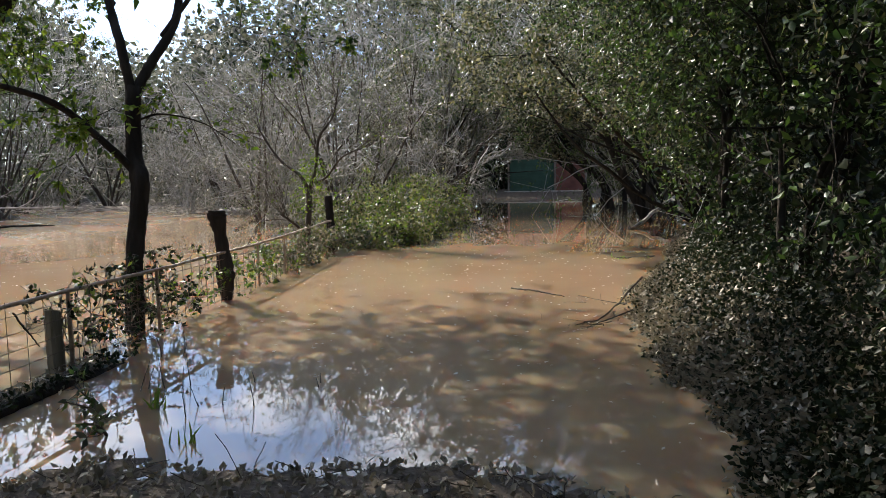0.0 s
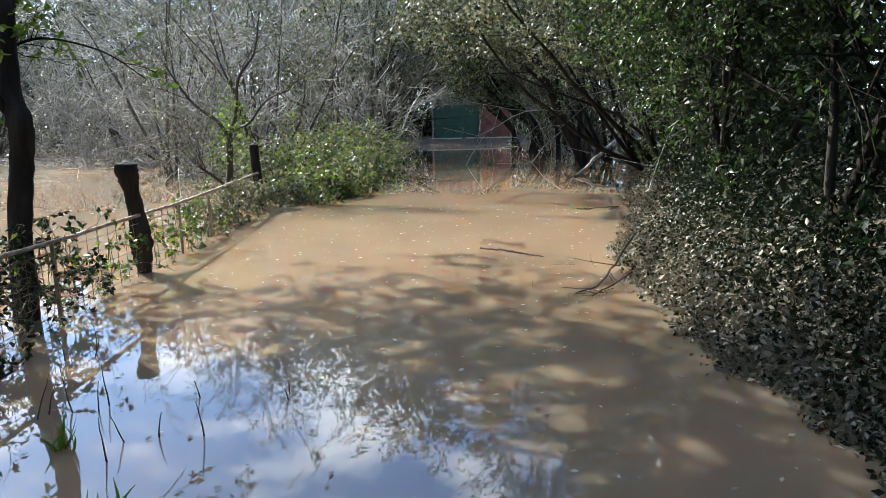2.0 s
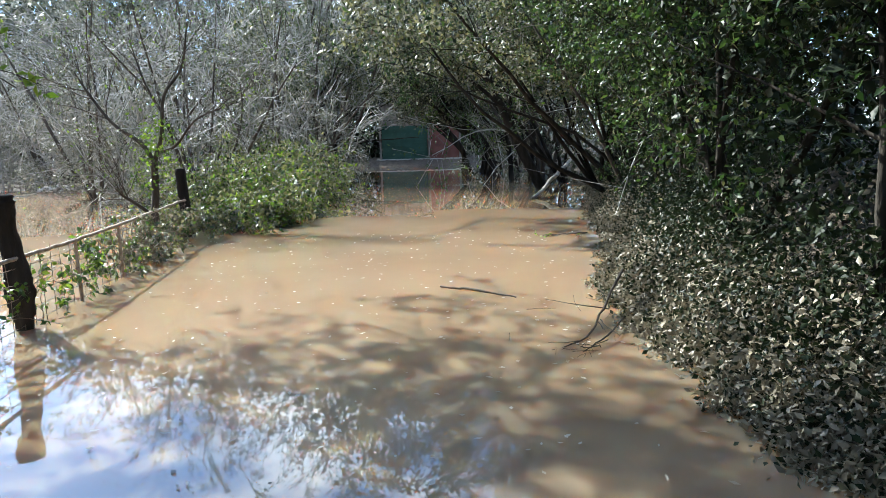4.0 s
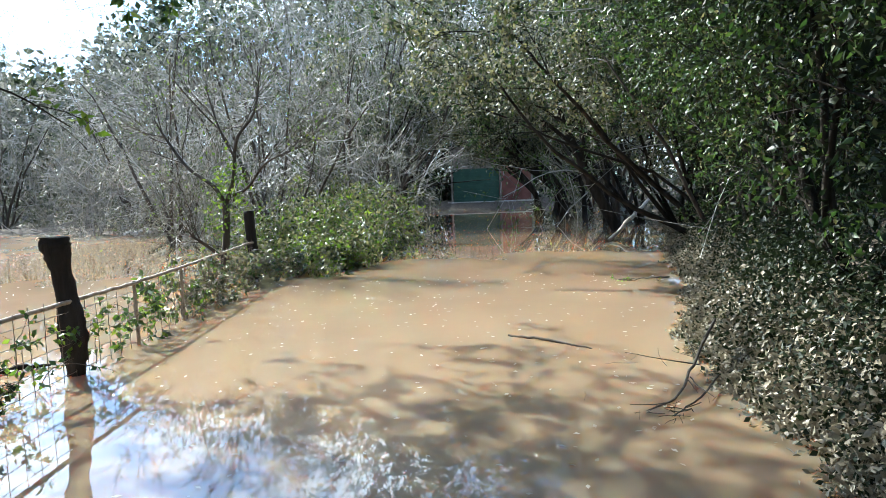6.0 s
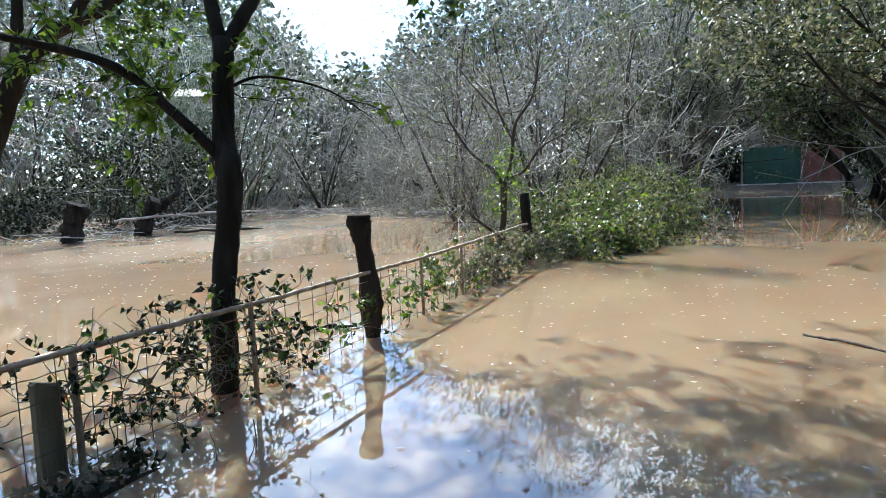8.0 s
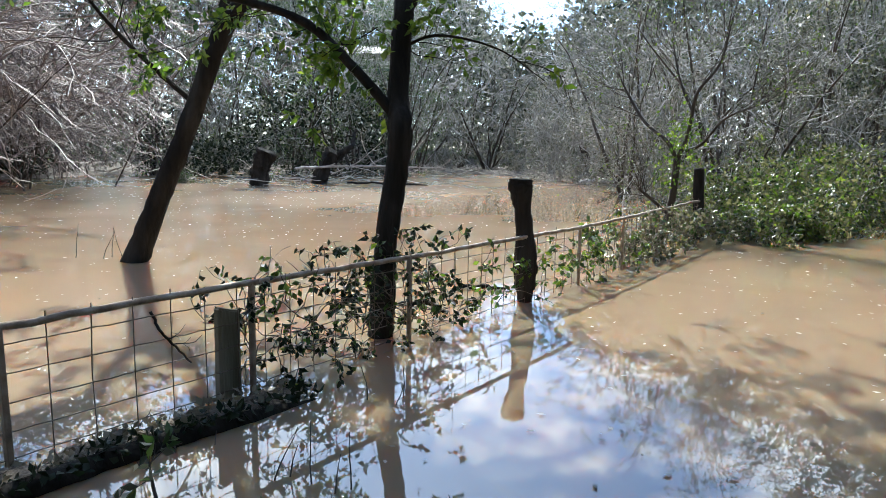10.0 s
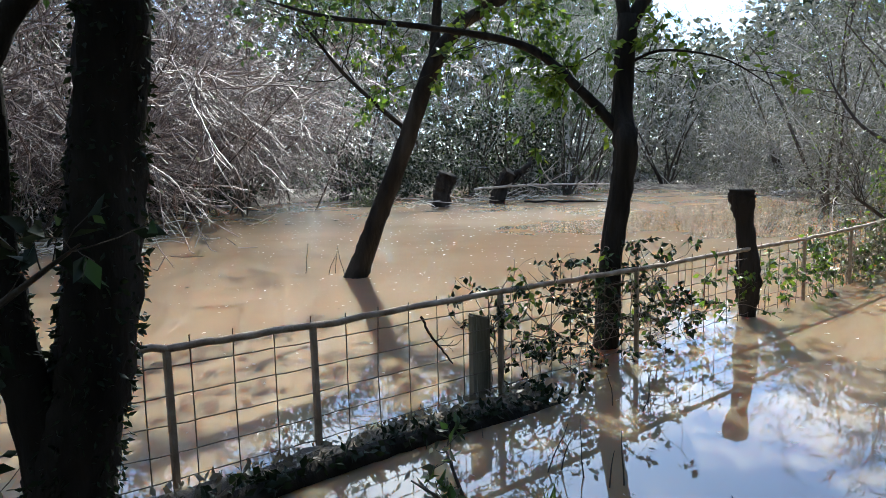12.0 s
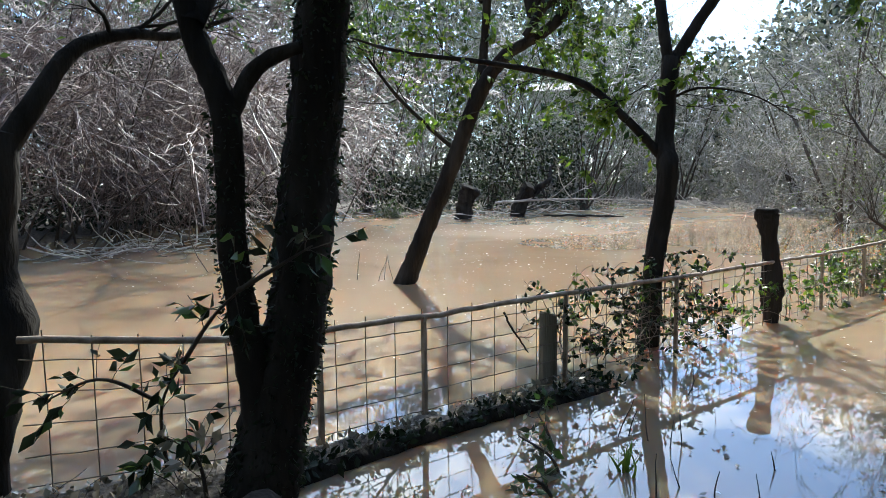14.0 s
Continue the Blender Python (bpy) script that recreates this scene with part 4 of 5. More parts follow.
# ---------------------------------------------------------------- shed among the trees


def shed():
    ob = thing("shed", (3.0, 50, 0.35), "green and red-brown sheet metal shed on short piers", "shed")
    bm = bmesh.new()
    box(bm, (-0.3, -0.3, 0.0), (6.2, 4.0, 0.12), 0.01)
    part("slab", bm, CONCRETE, ob)
    for name, x0, x1, mat, z1 in (("green_wall", 0.15, 3.6, STEEL_GREEN, 2.6), ("red_wall", 3.6, 6.0, STEEL_RED, 3.6), ("upper_wall", 0.15, 3.6, TIMBER, 4.1)):
        z0 = 2.6 if name == "upper_wall" else 0.12
        bm = bmesh.new()
        box(bm, (x0, 0.03, z0), (x1, 0.12, z1))
        wall = part(name, bm, mat, ob)
        n = int((z1 - z0) / 0.2)
        for i in range(n):
            bm = bmesh.new()
            box(bm, (x0 + 0.01, 0.0, z0 + (z1 - z0) * i / n + 0.01), (x1 - 0.01, 0.029, z0 + (z1 - z0) * (i + 1) / n - 0.012), 0.006)
            part("board", bm, mat, wall)
    for x in (-0.05, 3.62, 6.0):
        bm = bmesh.new()
        box(bm, (x, -0.16, -0.5), (x + 0.14, -0.02, 4.2), 0.01)
        part("upright", bm, TIMBER, ob)
    bm = bmesh.new()
    box(bm, (-0.1, -0.2, 4.2), (4.3, 4.2, 4.28), 0.01)
    part("roof", bm, TIMBER, ob, "weathered flat roof edge")
    bm = bmesh.new()
    box(bm, (0.15, 3.6, 0.12), (6.0, 3.75, 4.2), 0.01)
    part("back_wall", bm, TIMBER, ob)
    for x in (-0.05, 1.7, 4.2, 5.9):
        bm = bmesh.new()
        box(bm, (x, -0.5, -0.7), (x + 0.25, -0.25, 0.02), 0.02)
        part("pier", bm, WOOD_OLD, ob)


shed()



def far_woods():
    """The wooded distance that closes the place all round, and its undergrowth."""
    r = np.random.default_rng(51)
    n = 110000
    a = np.where(r.uniform(size=n) < 0.85, r.uniform(0.9, 3.5, n), r.uniform(0, 2 * np.pi, n))
    d = r.uniform(62, 84, n)
    top = 2 + d * np.tan(np.radians(np.minimum(treeline(d * np.cos(a), d * np.sin(a) + 8), 25))) * (0.86 + 0.06 * np.sin(13 * a + 1) + 0.05 * np.sin(31 * a + 2) + 0.05 * np.sin(77 * a) + 0.09 * r.normal(size=n))
    at = np.stack([d * np.cos(a), d * np.sin(a) + 8, top * r.uniform(0, 1, n) ** 0.8], -1)
    ob = thing("far_woods", (0, 0, 0), "distant grey-green woods behind the flooded land", "woods", kind="stuff")
    half = r.uniform(size=n) < 0.8
    child(new("dull_foliage", mesh_of("dull_foliage", *leaves(at[half], 0.8, wide=0.7, r=r), LEAF_GREY)), ob)
    child(new("green_foliage", mesh_of("green_foliage", *leaves(at[~half], 0.8, wide=0.7, r=r), LEAF_DARK)), ob)
    # dark leaf wall added behind the shed, shade for the bright gaps
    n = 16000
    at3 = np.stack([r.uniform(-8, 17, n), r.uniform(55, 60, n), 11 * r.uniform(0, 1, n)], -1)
    child(new("dark_foliage", mesh_of("dark_foliage", *leaves(at3, 0.45, wide=0.6, r=r), LEAF_DARK)), ob, "dark leaf wall added behind the shed to fill bright gaps with shade")
    n = 92000
    x, y = r.uniform(-60, 30, n), r.uniform(-15, 66, n)
    inland = np.where(x < -1.5, land_left(x, y) - 5.5 - 2 * np.sin(0.6 * x) * np.sin(0.5 * y), -1)
    ok = (inland > 0) | ((y > 43) & (x < 2.2) & (x > -14)) | ((x > 9.5) & (y > 12)) | ((y > 56) & (x > -20))
    x, y = x[ok], y[ok]
    clump = 2.2 + 1.6 * np.sin(0.9 * x + 1.3) * np.sin(0.8 * y) + 0.9 * np.sin(2.3 * x) * np.sin(1.9 * y + 1)
    z = np.maximum(clump, 0.3) * r.uniform(0, 1, len(x))
    # dark backing added behind the drooping brush to stand for its inner shade
    bx = r.uniform(0, 1, 30000)
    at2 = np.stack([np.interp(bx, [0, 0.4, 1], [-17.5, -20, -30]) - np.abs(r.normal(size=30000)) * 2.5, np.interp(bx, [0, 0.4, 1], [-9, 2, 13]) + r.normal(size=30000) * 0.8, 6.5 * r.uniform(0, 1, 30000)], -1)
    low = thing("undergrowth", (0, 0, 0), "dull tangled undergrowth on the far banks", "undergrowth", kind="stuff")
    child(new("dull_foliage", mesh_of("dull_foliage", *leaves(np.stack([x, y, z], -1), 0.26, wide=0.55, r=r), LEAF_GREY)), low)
    child(new("dark_foliage", mesh_of("dark_foliage", *leaves(at2, 0.22, wide=0.55, r=r), LEAF_DARK)), low, "dark leaf backing added as shade behind the bare twigs")
    # dark leaves added among the bushes behind the stumps as shade
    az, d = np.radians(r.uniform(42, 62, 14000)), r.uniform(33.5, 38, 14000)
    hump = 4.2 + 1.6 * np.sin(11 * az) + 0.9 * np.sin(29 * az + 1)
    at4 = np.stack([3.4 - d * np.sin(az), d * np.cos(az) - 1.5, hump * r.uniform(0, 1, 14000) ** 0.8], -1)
    child(new("shady_foliage", mesh_of("shady_foliage", *leaves(at4[::3], 0.22, wide=0.55, r=r), LEAF_DARK)), low, "dark bush leaves added as shade behind the stumps")
    child(new("dull_foliage", mesh_of("dull_foliage", *leaves(at4[1::4], 0.2, wide=0.55, r=r), LEAF_GREY)), low)


far_woods()


def woods_behind():
    """Unseen dark wood added behind the path's start to block sky light."""
    r = np.random.default_rng(57)
    n = 60000
    x, y = r.uniform(-9, 12, n), -4.9 - np.abs(r.normal(size=n)) * 2.6
    y = y - 1.6 * np.exp(-((x - 3.9) / 1.3) ** 2)
    at = np.stack([x, y, r.uniform(0.0, 8.5, n)], -1)
    lane = (np.abs(x - 3.9) < 0.9) & (at[:, 2] < 2.6)
    ob = thing("wood_edge", (2, -6, 0), "unseen dark leaf mass added behind the muddy bank to block sky light", "woods", kind="stuff")
    child(new("dark_foliage", mesh_of("dark_foliage", *leaves(at[~lane] - np.array([2, -6, 0]), 0.17, wide=0.6, r=r), LEAF_DARK)), ob)


woods_behind()


def flood_brush():
    """Low brown flood-combed brush along the far bank."""
    r = np.random.default_rng(58)
    n = 34000
    x, y = r.uniform(-48, -3, n), r.uniform(4, 48, n)
    inland = land_left(x, y) + 1.2 * np.sin(0.8 * x) * np.sin(0.7 * y)
    ok = (inland > 0.8) & (inland < 8) & (r.uniform(size=n) < 0.5 + 0.5 * np.sin(1.1 * x + 0.5 * y))
    x, y = x[ok], y[ok]
    n = len(x)
    st = np.stack([x, y, np.zeros(n)], -1)
    way = np.concatenate([r.normal(size=(n, 2)) * 0.9 + np.array([0.5, 0.2]), np.abs(r.normal(size=(n, 1))) * 0.8], 1)
    P = wander(st, way, r.uniform(0.15, 0.6, n), 5, 0.3, r, -0.12)
    P[:, :, 2] = np.maximum(P[:, :, 2], 0.0)
    ob = thing("flood_brush", (0, 0, 0), "low brown flood-combed brush along the far bank", "brush", kind="stuff")
    child(new("stem_tangle", mesh_of("stem_tangle", *tubes(P, np.full((n, 5), 0.010), 3), TWIG_RED)), ob)
    at, w = along(P, n, r)
    child(new("dead_leaves", mesh_of("dead_leaves", *leaves(at, 0.09, w * 0.3, r=r), LEAF_GREY)), ob)


flood_brush()

# ---------------------------------------------------------------- vines, saplings and weeds
r6 = np.random.default_rng(61)


def vine(lo, hi, stems, reach, label, mats, size=0.065, lift=0.25, name="vine"):
    """Creeper over the fence between two places: winding stems with leaves."""
    lo, hi = np.array(lo, float), np.array(hi, float)
    ob = thing(name, tuple(lo), label, "vine", "fence creepers")
    st = (hi - lo) * r6.uniform(0, 1, (stems, 1)) * np.array([1, 1, 0]) + r6.normal(size=(stems, 3)) * np.array([0.05, 0.05, 0])
    st[:, 2] = r6.uniform(0, hi[2] * 0.6, stems)
    way = r6.normal(size=(stems, 3)) * np.array([0.35, 0.9, 0.3]) + np.array([0, 0, lift * 2])
    S = wander(st, way, reach * r6.uniform(0.5, 1.2, stems), 12, 0.35, r6, lift * 0.02)
    S[:, :, 0] *= 0.75
    S[:, :, 2] = np.clip(S[:, :, 2], 0.01, hi[2] * 1.25)
    R = np.full((stems, 12), 0.004) * np.linspace(1.2, 0.4, 12)
    b, rb = sprout(S, R, 4, 0.9, 0.16, r6, (0.1, 1.0), 0.3, 0.0, 4, 0.7, 0.0015)
    v, f = joined([tubes(S, R, 4), tubes(b, rb, 3)])
    child(new("vine_stem", mesh_of("vine_stem", v, f, WIRE, True)), ob)
    for mat, count in mats:
        at, w = along(b, count, r6)
        child(new("foliage", mesh_of("foliage", *leaves(at, size, w * 0.5, droop=0.5, wide=0.6, r=r6), mat)), ob)


vine((-0.05, 1.4, 0), (-0.05, 3.35, 0.70), 64, 0.95, "dark leafy creeper tangled round the wire and tree foot", [(LEAF_DARK, 1300), (LEAF, 350), (LEAF_LIME, 90)], 0.056)
vine((-0.02, 1.25, 0.35), (-0.02, 1.50, 0.72), 5, 0.35, "small yellow-green sprig of creeper on the rail", [(LEAF_LIME, 40), (LEAF, 16)], 0.07)
vine((-0.05, 3.4, 0), (-0.05, 5.7, 0.6), 16, 0.7, "sparse yellow-green creeper hanging on the wire", [(LEAF_LIME, 170), (LEAF, 190)], 0.062)
vine((-0.05, 5.7, 0), (-0.1, 7.6, 0.65), 22, 0.7, "green creeper climbing the wire fence", [(LEAF_LIME, 300), (LEAF, 260), (LEAF_GREY, 180)], 0.065)
vine((-0.1, 7.2, 0), (-0.38, 11.4, 0.55), 80, 0.8, "thick brown and green creeper hiding the fence foot", [(LEAF_OLIVE, 900), (LEAF, 400), (LEAF_GREY, 900), (LEAF_DRY, 500)], 0.07)
vine((0.1, 10.2, 0), (0.7, 13.0, 0.3), 50, 0.6, "low leafy creeper spreading over the water edge", [(LEAF_OLIVE, 700), (LEAF, 300), (LEAF_GREY, 600)], 0.07)


def sapling(place, stems, label, leaf, count, mats, spread=0.25):
    ob = thing("sapling", place, label, "sapling", "saplings")
    o = np.array(place, float)
    P = []
    for pts in stems:
        p, q = smooth_path(np.array(pts, float) - o, [0.013, 0.009, 0.004], 14)
        P.append(p)
        child(new("stem", mesh_of("stem", *tubes(p[None], q[None], 6), BARK_TAN, True)), ob)
    P = np.stack(P)
    b, rb = sprout(P, np.full((len(P), 14), 0.004), 7, 0.9, spread, r6, (0.3, 1.0), 0.2, 0.0, 5, 0.7, 0.0018)
    child(new("twig_crown", mesh_of("twig_crown", *tubes(b, rb, 4), BARK_TAN, True)), ob)
    for mat in mats:
        at, w = along(b, count // len(mats), r6, (0.3, 1.0))
        child(new("foliage", mesh_of("foliage", *leaves(at, leaf, w * 0.9, droop=0.35, wide=0.48, r=r6), mat)), ob)


sapling((-0.08, -1.62, 0.02), [[(-0.08, -1.62, 0.0), (0.02, -1.66, 0.44), (0.22, -1.58, 0.73)], [(0.20, -1.59, 0.70), (0.41, -1.50, 0.95), (0.63, -1.38, 1.15)],
                               [(0.55, -1.43, 1.08), (0.78, -1.30, 1.22), (0.90, -1.22, 1.30)], [(0.02, -1.66, 0.46), (-0.03, -1.92, 0.62), (-0.14, -2.16, 0.53)],
                               [(0.0, -1.65, 0.25), (0.06, -1.69, 0.31), (0.15, -1.61, 0.27)]],
        "leafy sapling with broad dark leaves on the near bank", 0.09, 190, (LEAF_DARK, LEAF_DARK, LEAF))
sapling((0.35, -1.55, 0.02), [[(0.35, -1.55, 0.0), (0.33, -1.57, 0.2), (0.30, -1.62, 0.34)]], "low leafy sapling below the wire fence", 0.10, 36, (LEAF_DARK, LEAF_DRY))
sapling((1.15, 0.10, -0.1), [[(1.15, 0.1, -0.1), (1.1, 0.05, 0.08), (0.95, -0.05, 0.18)], [(1.0, 0.25, -0.1), (0.95, 0.2, 0.1), (0.8, 0.25, 0.2)], [(1.3, -0.1, -0.1), (1.3, -0.2, 0.06), (1.25, -0.3, 0.14)]],
        "half-drowned leafy weed at the shore", 0.07, 110, (LEAF, LEAF_GREY), 0.2)


def grass_tuft(place, n, h, label):
    ob = thing("grass_tuft", place, label, "grass")
    st = r6.normal(size=(n, 3)) * 0.03 * np.array([1, 1, 0])
    way = np.concatenate([r6.normal(size=(n, 2)) * 0.3, np.ones((n, 1))], 1)
    P = wander(st, way, h * r6.uniform(0.6, 1.1, n), 6, 0.12, r6, -0.05)
    w = unit(np.cross(way, r6.normal(size=(n, 3))))[:, None, :] * (0.008 * np.array([0.7, 1, 0.9, 0.7, 0.45, 0.05]))[None, :, None]
    v = np.stack([P - w, P + w], 2).reshape(-1, 3)
    i = (np.arange(n)[:, None] * 12 + np.arange(5)[None] * 2).ravel()
    child(new("blade_clump", mesh_of("blade_clump", v, np.stack([i, i + 1, i + 3, i + 2], -1), LEAF_LIME)), ob)


grass_tuft((1.35, 0.35, -0.02), 16, 0.22, "bright green grass tuft in shallow water")
grass_tuft((1.9, -0.25, -0.02), 10, 0.16, "small green grass tuft at the shore")

# ---------------------------------------------------------------- driftwood and debris


def stick(name, points, radii, mat, label, prongs=0, category="stick", leaf=None, group="floating sticks"):
    p = np.array(points, float)
    o = np.array([p[0][0], p[0][1], 0])
    ob = thing(name, tuple(o), label, category, group)
    q, rr = smooth_path(p - o, radii, 16)
    q[1:-1] += r6.normal(size=(14, 3)) * max(radii) * 0.35
    child(new("main_stem", mesh_of("main_stem", *tubes(q[None], rr[None], 7), mat, True)), ob)
    if prongs:
        b, rb = sprout(q[None], rr[None], prongs, 0.7, 0.35 * np.linalg.norm(p[-1] - p[0]), r6, (0.2, 0.95), 0.15, 0.02, 7, 0.6, 0.002)
        if p[:, 2].max() < 0.5:
            b[:, :, 2] *= 0.35
        c, rc = sprout(b, rb, 3, 0.7, 0.15 * np.linalg.norm(p[-1] - p[0]), r6, (0.3, 1), 0.15, 0.0, 4, 0.6, 0.0015)
        if p[:, 2].max() < 0.5:
            c[:, :, 2] *= 0.5
        for i in range(prongs):
            k = slice(3 * i, 3 * i + 3)
            child(new("side_twig", mesh_of("side_twig", *joined([tubes(b[i:i + 1], rb[i:i + 1], 5), tubes(c[k], rc[k], 3)]), mat, True)), ob)
        if leaf:
            at, w = along(c, leaf[1], r6)
            child(new("foliage", mesh_of("foliage", *leaves(at, leaf[2], w * 0.4, r=r6), leaf[0])), ob)
    return ob


stick("floating_stick", [(3.85, 5.68, 0.01), (4.2, 5.4, 0.015), (4.57, 5.02, 0.005)], [0.012, 0.014, 0.008], BARK_TAN, "long thin stick floating on the brown water", 0)
stick("snagged_branch", [(5.5, 4.5, 0.35), (5.15, 4.0, 0.12), (4.85, 3.5, 0.02), (4.5, 3.25, 0.0)], [0.014, 0.011, 0.008, 0.004], BARK_TAN, "dark forked branch snagged in the water", 8)
stick("snagged_branch", [(5.3, 3.9, 0.05), (5.0, 3.4, 0.06), (4.72, 3.12, 0.02)], [0.008, 0.007, 0.004], BARK, "dark thin branch lying in the water", 5)
stick("snagged_branch", [(6.5, 8.9, 0.1), (6.2, 9.1, 0.06), (5.85, 9.35, 0.02)], [0.014, 0.012, 0.006], BARK_TAN, "leafy broken branch floating by the hedge", 6, leaf=(LEAF_LIME, 40, 0.06))
stick("flotsam_stick", [(-0.95, 4.65, 0.02), (-0.72, 4.8, 0.035), (-0.5, 5.0, 0.015)], [0.02, 0.03, 0.012], BARK, "dark driftwood floating behind the fence", 0)
stick("flotsam_stick", [(-0.9, 3.7, 0.0), (-0.6, 3.8, 0.05), (-0.3, 3.7, 0.02)], [0.02, 0.024, 0.012], BARK, "dark driftwood floating behind the fence", 4)
stick("hooked_twig", [(-0.02, 0.72, 0.62), (0.03, 0.76, 0.5), (0.03, 0.92, 0.30)], [0.008, 0.008, 0.005], BARK, "dark twig caught in the fence wire", 2, group="twigs in the fence")
stick("fallen_log", [(-10.9, 27.2, 0.10), (-9.4, 26.9, 0.22), (-7.6, 26.6, 0.05)], [0.10, 0.13, 0.05], DRIFT, "bleached fallen log at the far water edge", 3, "log")
stick("fallen_log", [(-9.6, 26.6, 0.75), (-9.0, 26.5, 0.45), (-8.2, 26.4, 0.15)], [0.10, 0.10, 0.08], BARK, "dark broken limb propped on the log", 0, "log")
stick("fallen_log", [(7.3, 16.5, 0.02), (8.4, 18.6, 0.45), (9.9, 22, 0.9)], [0.05, 0.06, 0.05], DRIFT, "pale fallen pole leaning on the bank", 0, "log")
stick("bent_branch", [(-6.7, 25.8, 0.2), (-5.6, 25.2, 0.35), (-4.6, 24.3, 0.0)], [0.05, 0.045, 0.03], BARK_TAN, "bent branch dipping into the water", 3)
for p, lean in (((-17.83, 14.61), (0.2, 0.1)), ((-17.74, 17.59), (0.35, 0.15))):
    rough_post("tree_stump", [(p[0], p[1], -0.4), (p[0], p[1], 0.05), (p[0] + lean[0] * 0.6, p[1] + lean[1] * 0.6, 0.75), (p[0] + lean[0] * 1.6, p[1] + lean[1] * 1.6, 1.3)], [0.33, 0.31, 0.30, 0.33], BARK,
               "dark leaning tree stump standing in floodwater", rough=0.22, seed=int(p[1]))["group"] = "stumps"
stick("stump_limb", [(-17.3, 17.9, 0.9), (-16.6, 18.2, 1.5), (-16.9, 18.8, 2.2)], [0.16, 0.11, 0.05], BARK, "dark broken limb on the stump", 4, "branch")
stick("low_limb", [(-18, 16.5, 0.6), (-16.3, 18.5, 0.75), (-13.5, 20.5, 0.7)], [0.05, 0.045, 0.02], DRIFT, "bare grey limb arching over the water", 9, "branch")
stick("floating_limb", [(-16.8, 18.2, 0.05), (-15.4, 18.9, 0.06), (-14, 20, 0.02)], [0.04, 0.045, 0.02], BARK, "dark limb floating beside the stump", 1)


def debris(place, n, reach, label, mat=DRIFT, flat=0.15):
    ob = thing("debris_pile", place, label, "debris", "flood debris", kind="stuff")
    st = r6.normal(size=(n, 3)) * np.array([reach, reach, 0]) + np.array([0, 0, 0.02])
    st[:, 2] += np.abs(r6.normal(size=n)) * flat
    way = r6.normal(size=(n, 3)) * np.array([1, 1, 0.25])
    P = wander(st, way, r6.uniform(0.3, 1.3, n), 5, 0.12, r6)
    P[:, :, 2] = np.maximum(P[:, :, 2], 0.0)
    child(new("stick_heap", mesh_of("stick_heap", *tubes(P, r6.uniform(0.006, 0.022, (n, 1)) * np.linspace(1, 0.6, 5)[None], 4), mat, True)), ob)


debris((-13.4, 1.6, 0), 70, 0.8, "raft of pale sticks and flood debris on the water")
debris((-12.2, -0.2, 0), 30, 0.7, "scattered flood sticks under the drooping brush")
for x, y, n in [(-22, 30, 70), (-25, 34.5, 90), (-19, 36.5, 90), (-14, 32, 60), (-28, 24, 60), (-20, 19, 50), (-19, 15.5, 40), (-30, 17, 40), (-11, 28.5, 50)]:
    debris((x, y, 0.05), n, 1.8, "bleached driftwood stranded along the far bank", flat=0.12)
shrub("reed_island", (-21.2, 13.2, 0), 14, "low green leafy tuft standing in the water", r6, (0, 0), 0.9, 0.7, TWIG, (3, 3, 2), [(LEAF_GREY, 900, 0.1), (LEAF, 500, 0.1)], 0.012)


def floating_leaves():
    n = 4200
    x, y = np.where(r6.uniform(size=n) < 0.3, r6.uniform(-0.2, 6.5, n), r6.uniform(-22, 0, n)), r6.uniform(-0.5, 20, n)
    ok = (height(x, y) < -0.03) & ((x < -0.3) | (y < 10.5))
    x, y = x[ok], y[ok]
    n = len(x)
    a, s = r6.uniform(0, 2 * np.pi, n), r6.uniform(0.012, 0.032, n) * np.interp(np.hypot(x, y), [0, 8, 24], [0.8, 1.1, 1.7])
    d = np.stack([np.cos(a), np.sin(a)], -1)
    e = np.stack([-d[:, 1], d[:, 0]], -1)
    c = np.stack([x, y], -1)
    q = np.stack([c - d * s[:, None], c + e * s[:, None] * 0.5, c + d * s[:, None], c - e * s[:, None] * 0.5], 1)
    z = np.full((n, 4, 1), 0.005) + r6.uniform(0, 0.008, (n, 4, 1))
    ob = thing("floating_leaves", (0, 0, 0), "scattered pale leaves floating on the floodwater", "leaves", kind="stuff")
    child(new("leaf_scatter", mesh_of("leaf_scatter", np.concatenate([q, z], -1).reshape(-1, 3), np.arange(4 * n).reshape(-1, 4), LITTER)), ob)


floating_leaves()


def bank_litter():
    n = 26000
    x, y = r6.uniform(-1.4, 6, n), r6.uniform(-5.5, 1.7, n)
    z = height(x, y)
    ok = z > -0.01
    at = np.stack([x, y, z + 0.012], -1)[ok]
    ob = thing("bank_litter", (2, -2, 0), "dead leaves and twigs strewn on the muddy bank", "leaf litter", kind="stuff")
    off = np.array([2, -2, 0])
    v, f = leaves(at - off, 0.05, np.array([0, 0, 0.25]), droop=0.0, wide=0.6, r=r6)
    child(new("dead_leaves", mesh_of("dead_leaves", v, f, LEAF_DRY)), ob)
    m = r6.integers(0, len(at), 900)
    P = wander(at[m] - off, r6.normal(size=(900, 3)) * np.array([1, 1, 0.2]), r6.uniform(0.05, 0.3, 900), 4, 0.2, r6)
    child(new("twig_scatter", mesh_of("twig_scatter", *tubes(P, np.full((900, 4), 0.003), 3), BARK_TAN)), ob)


bank_litter()

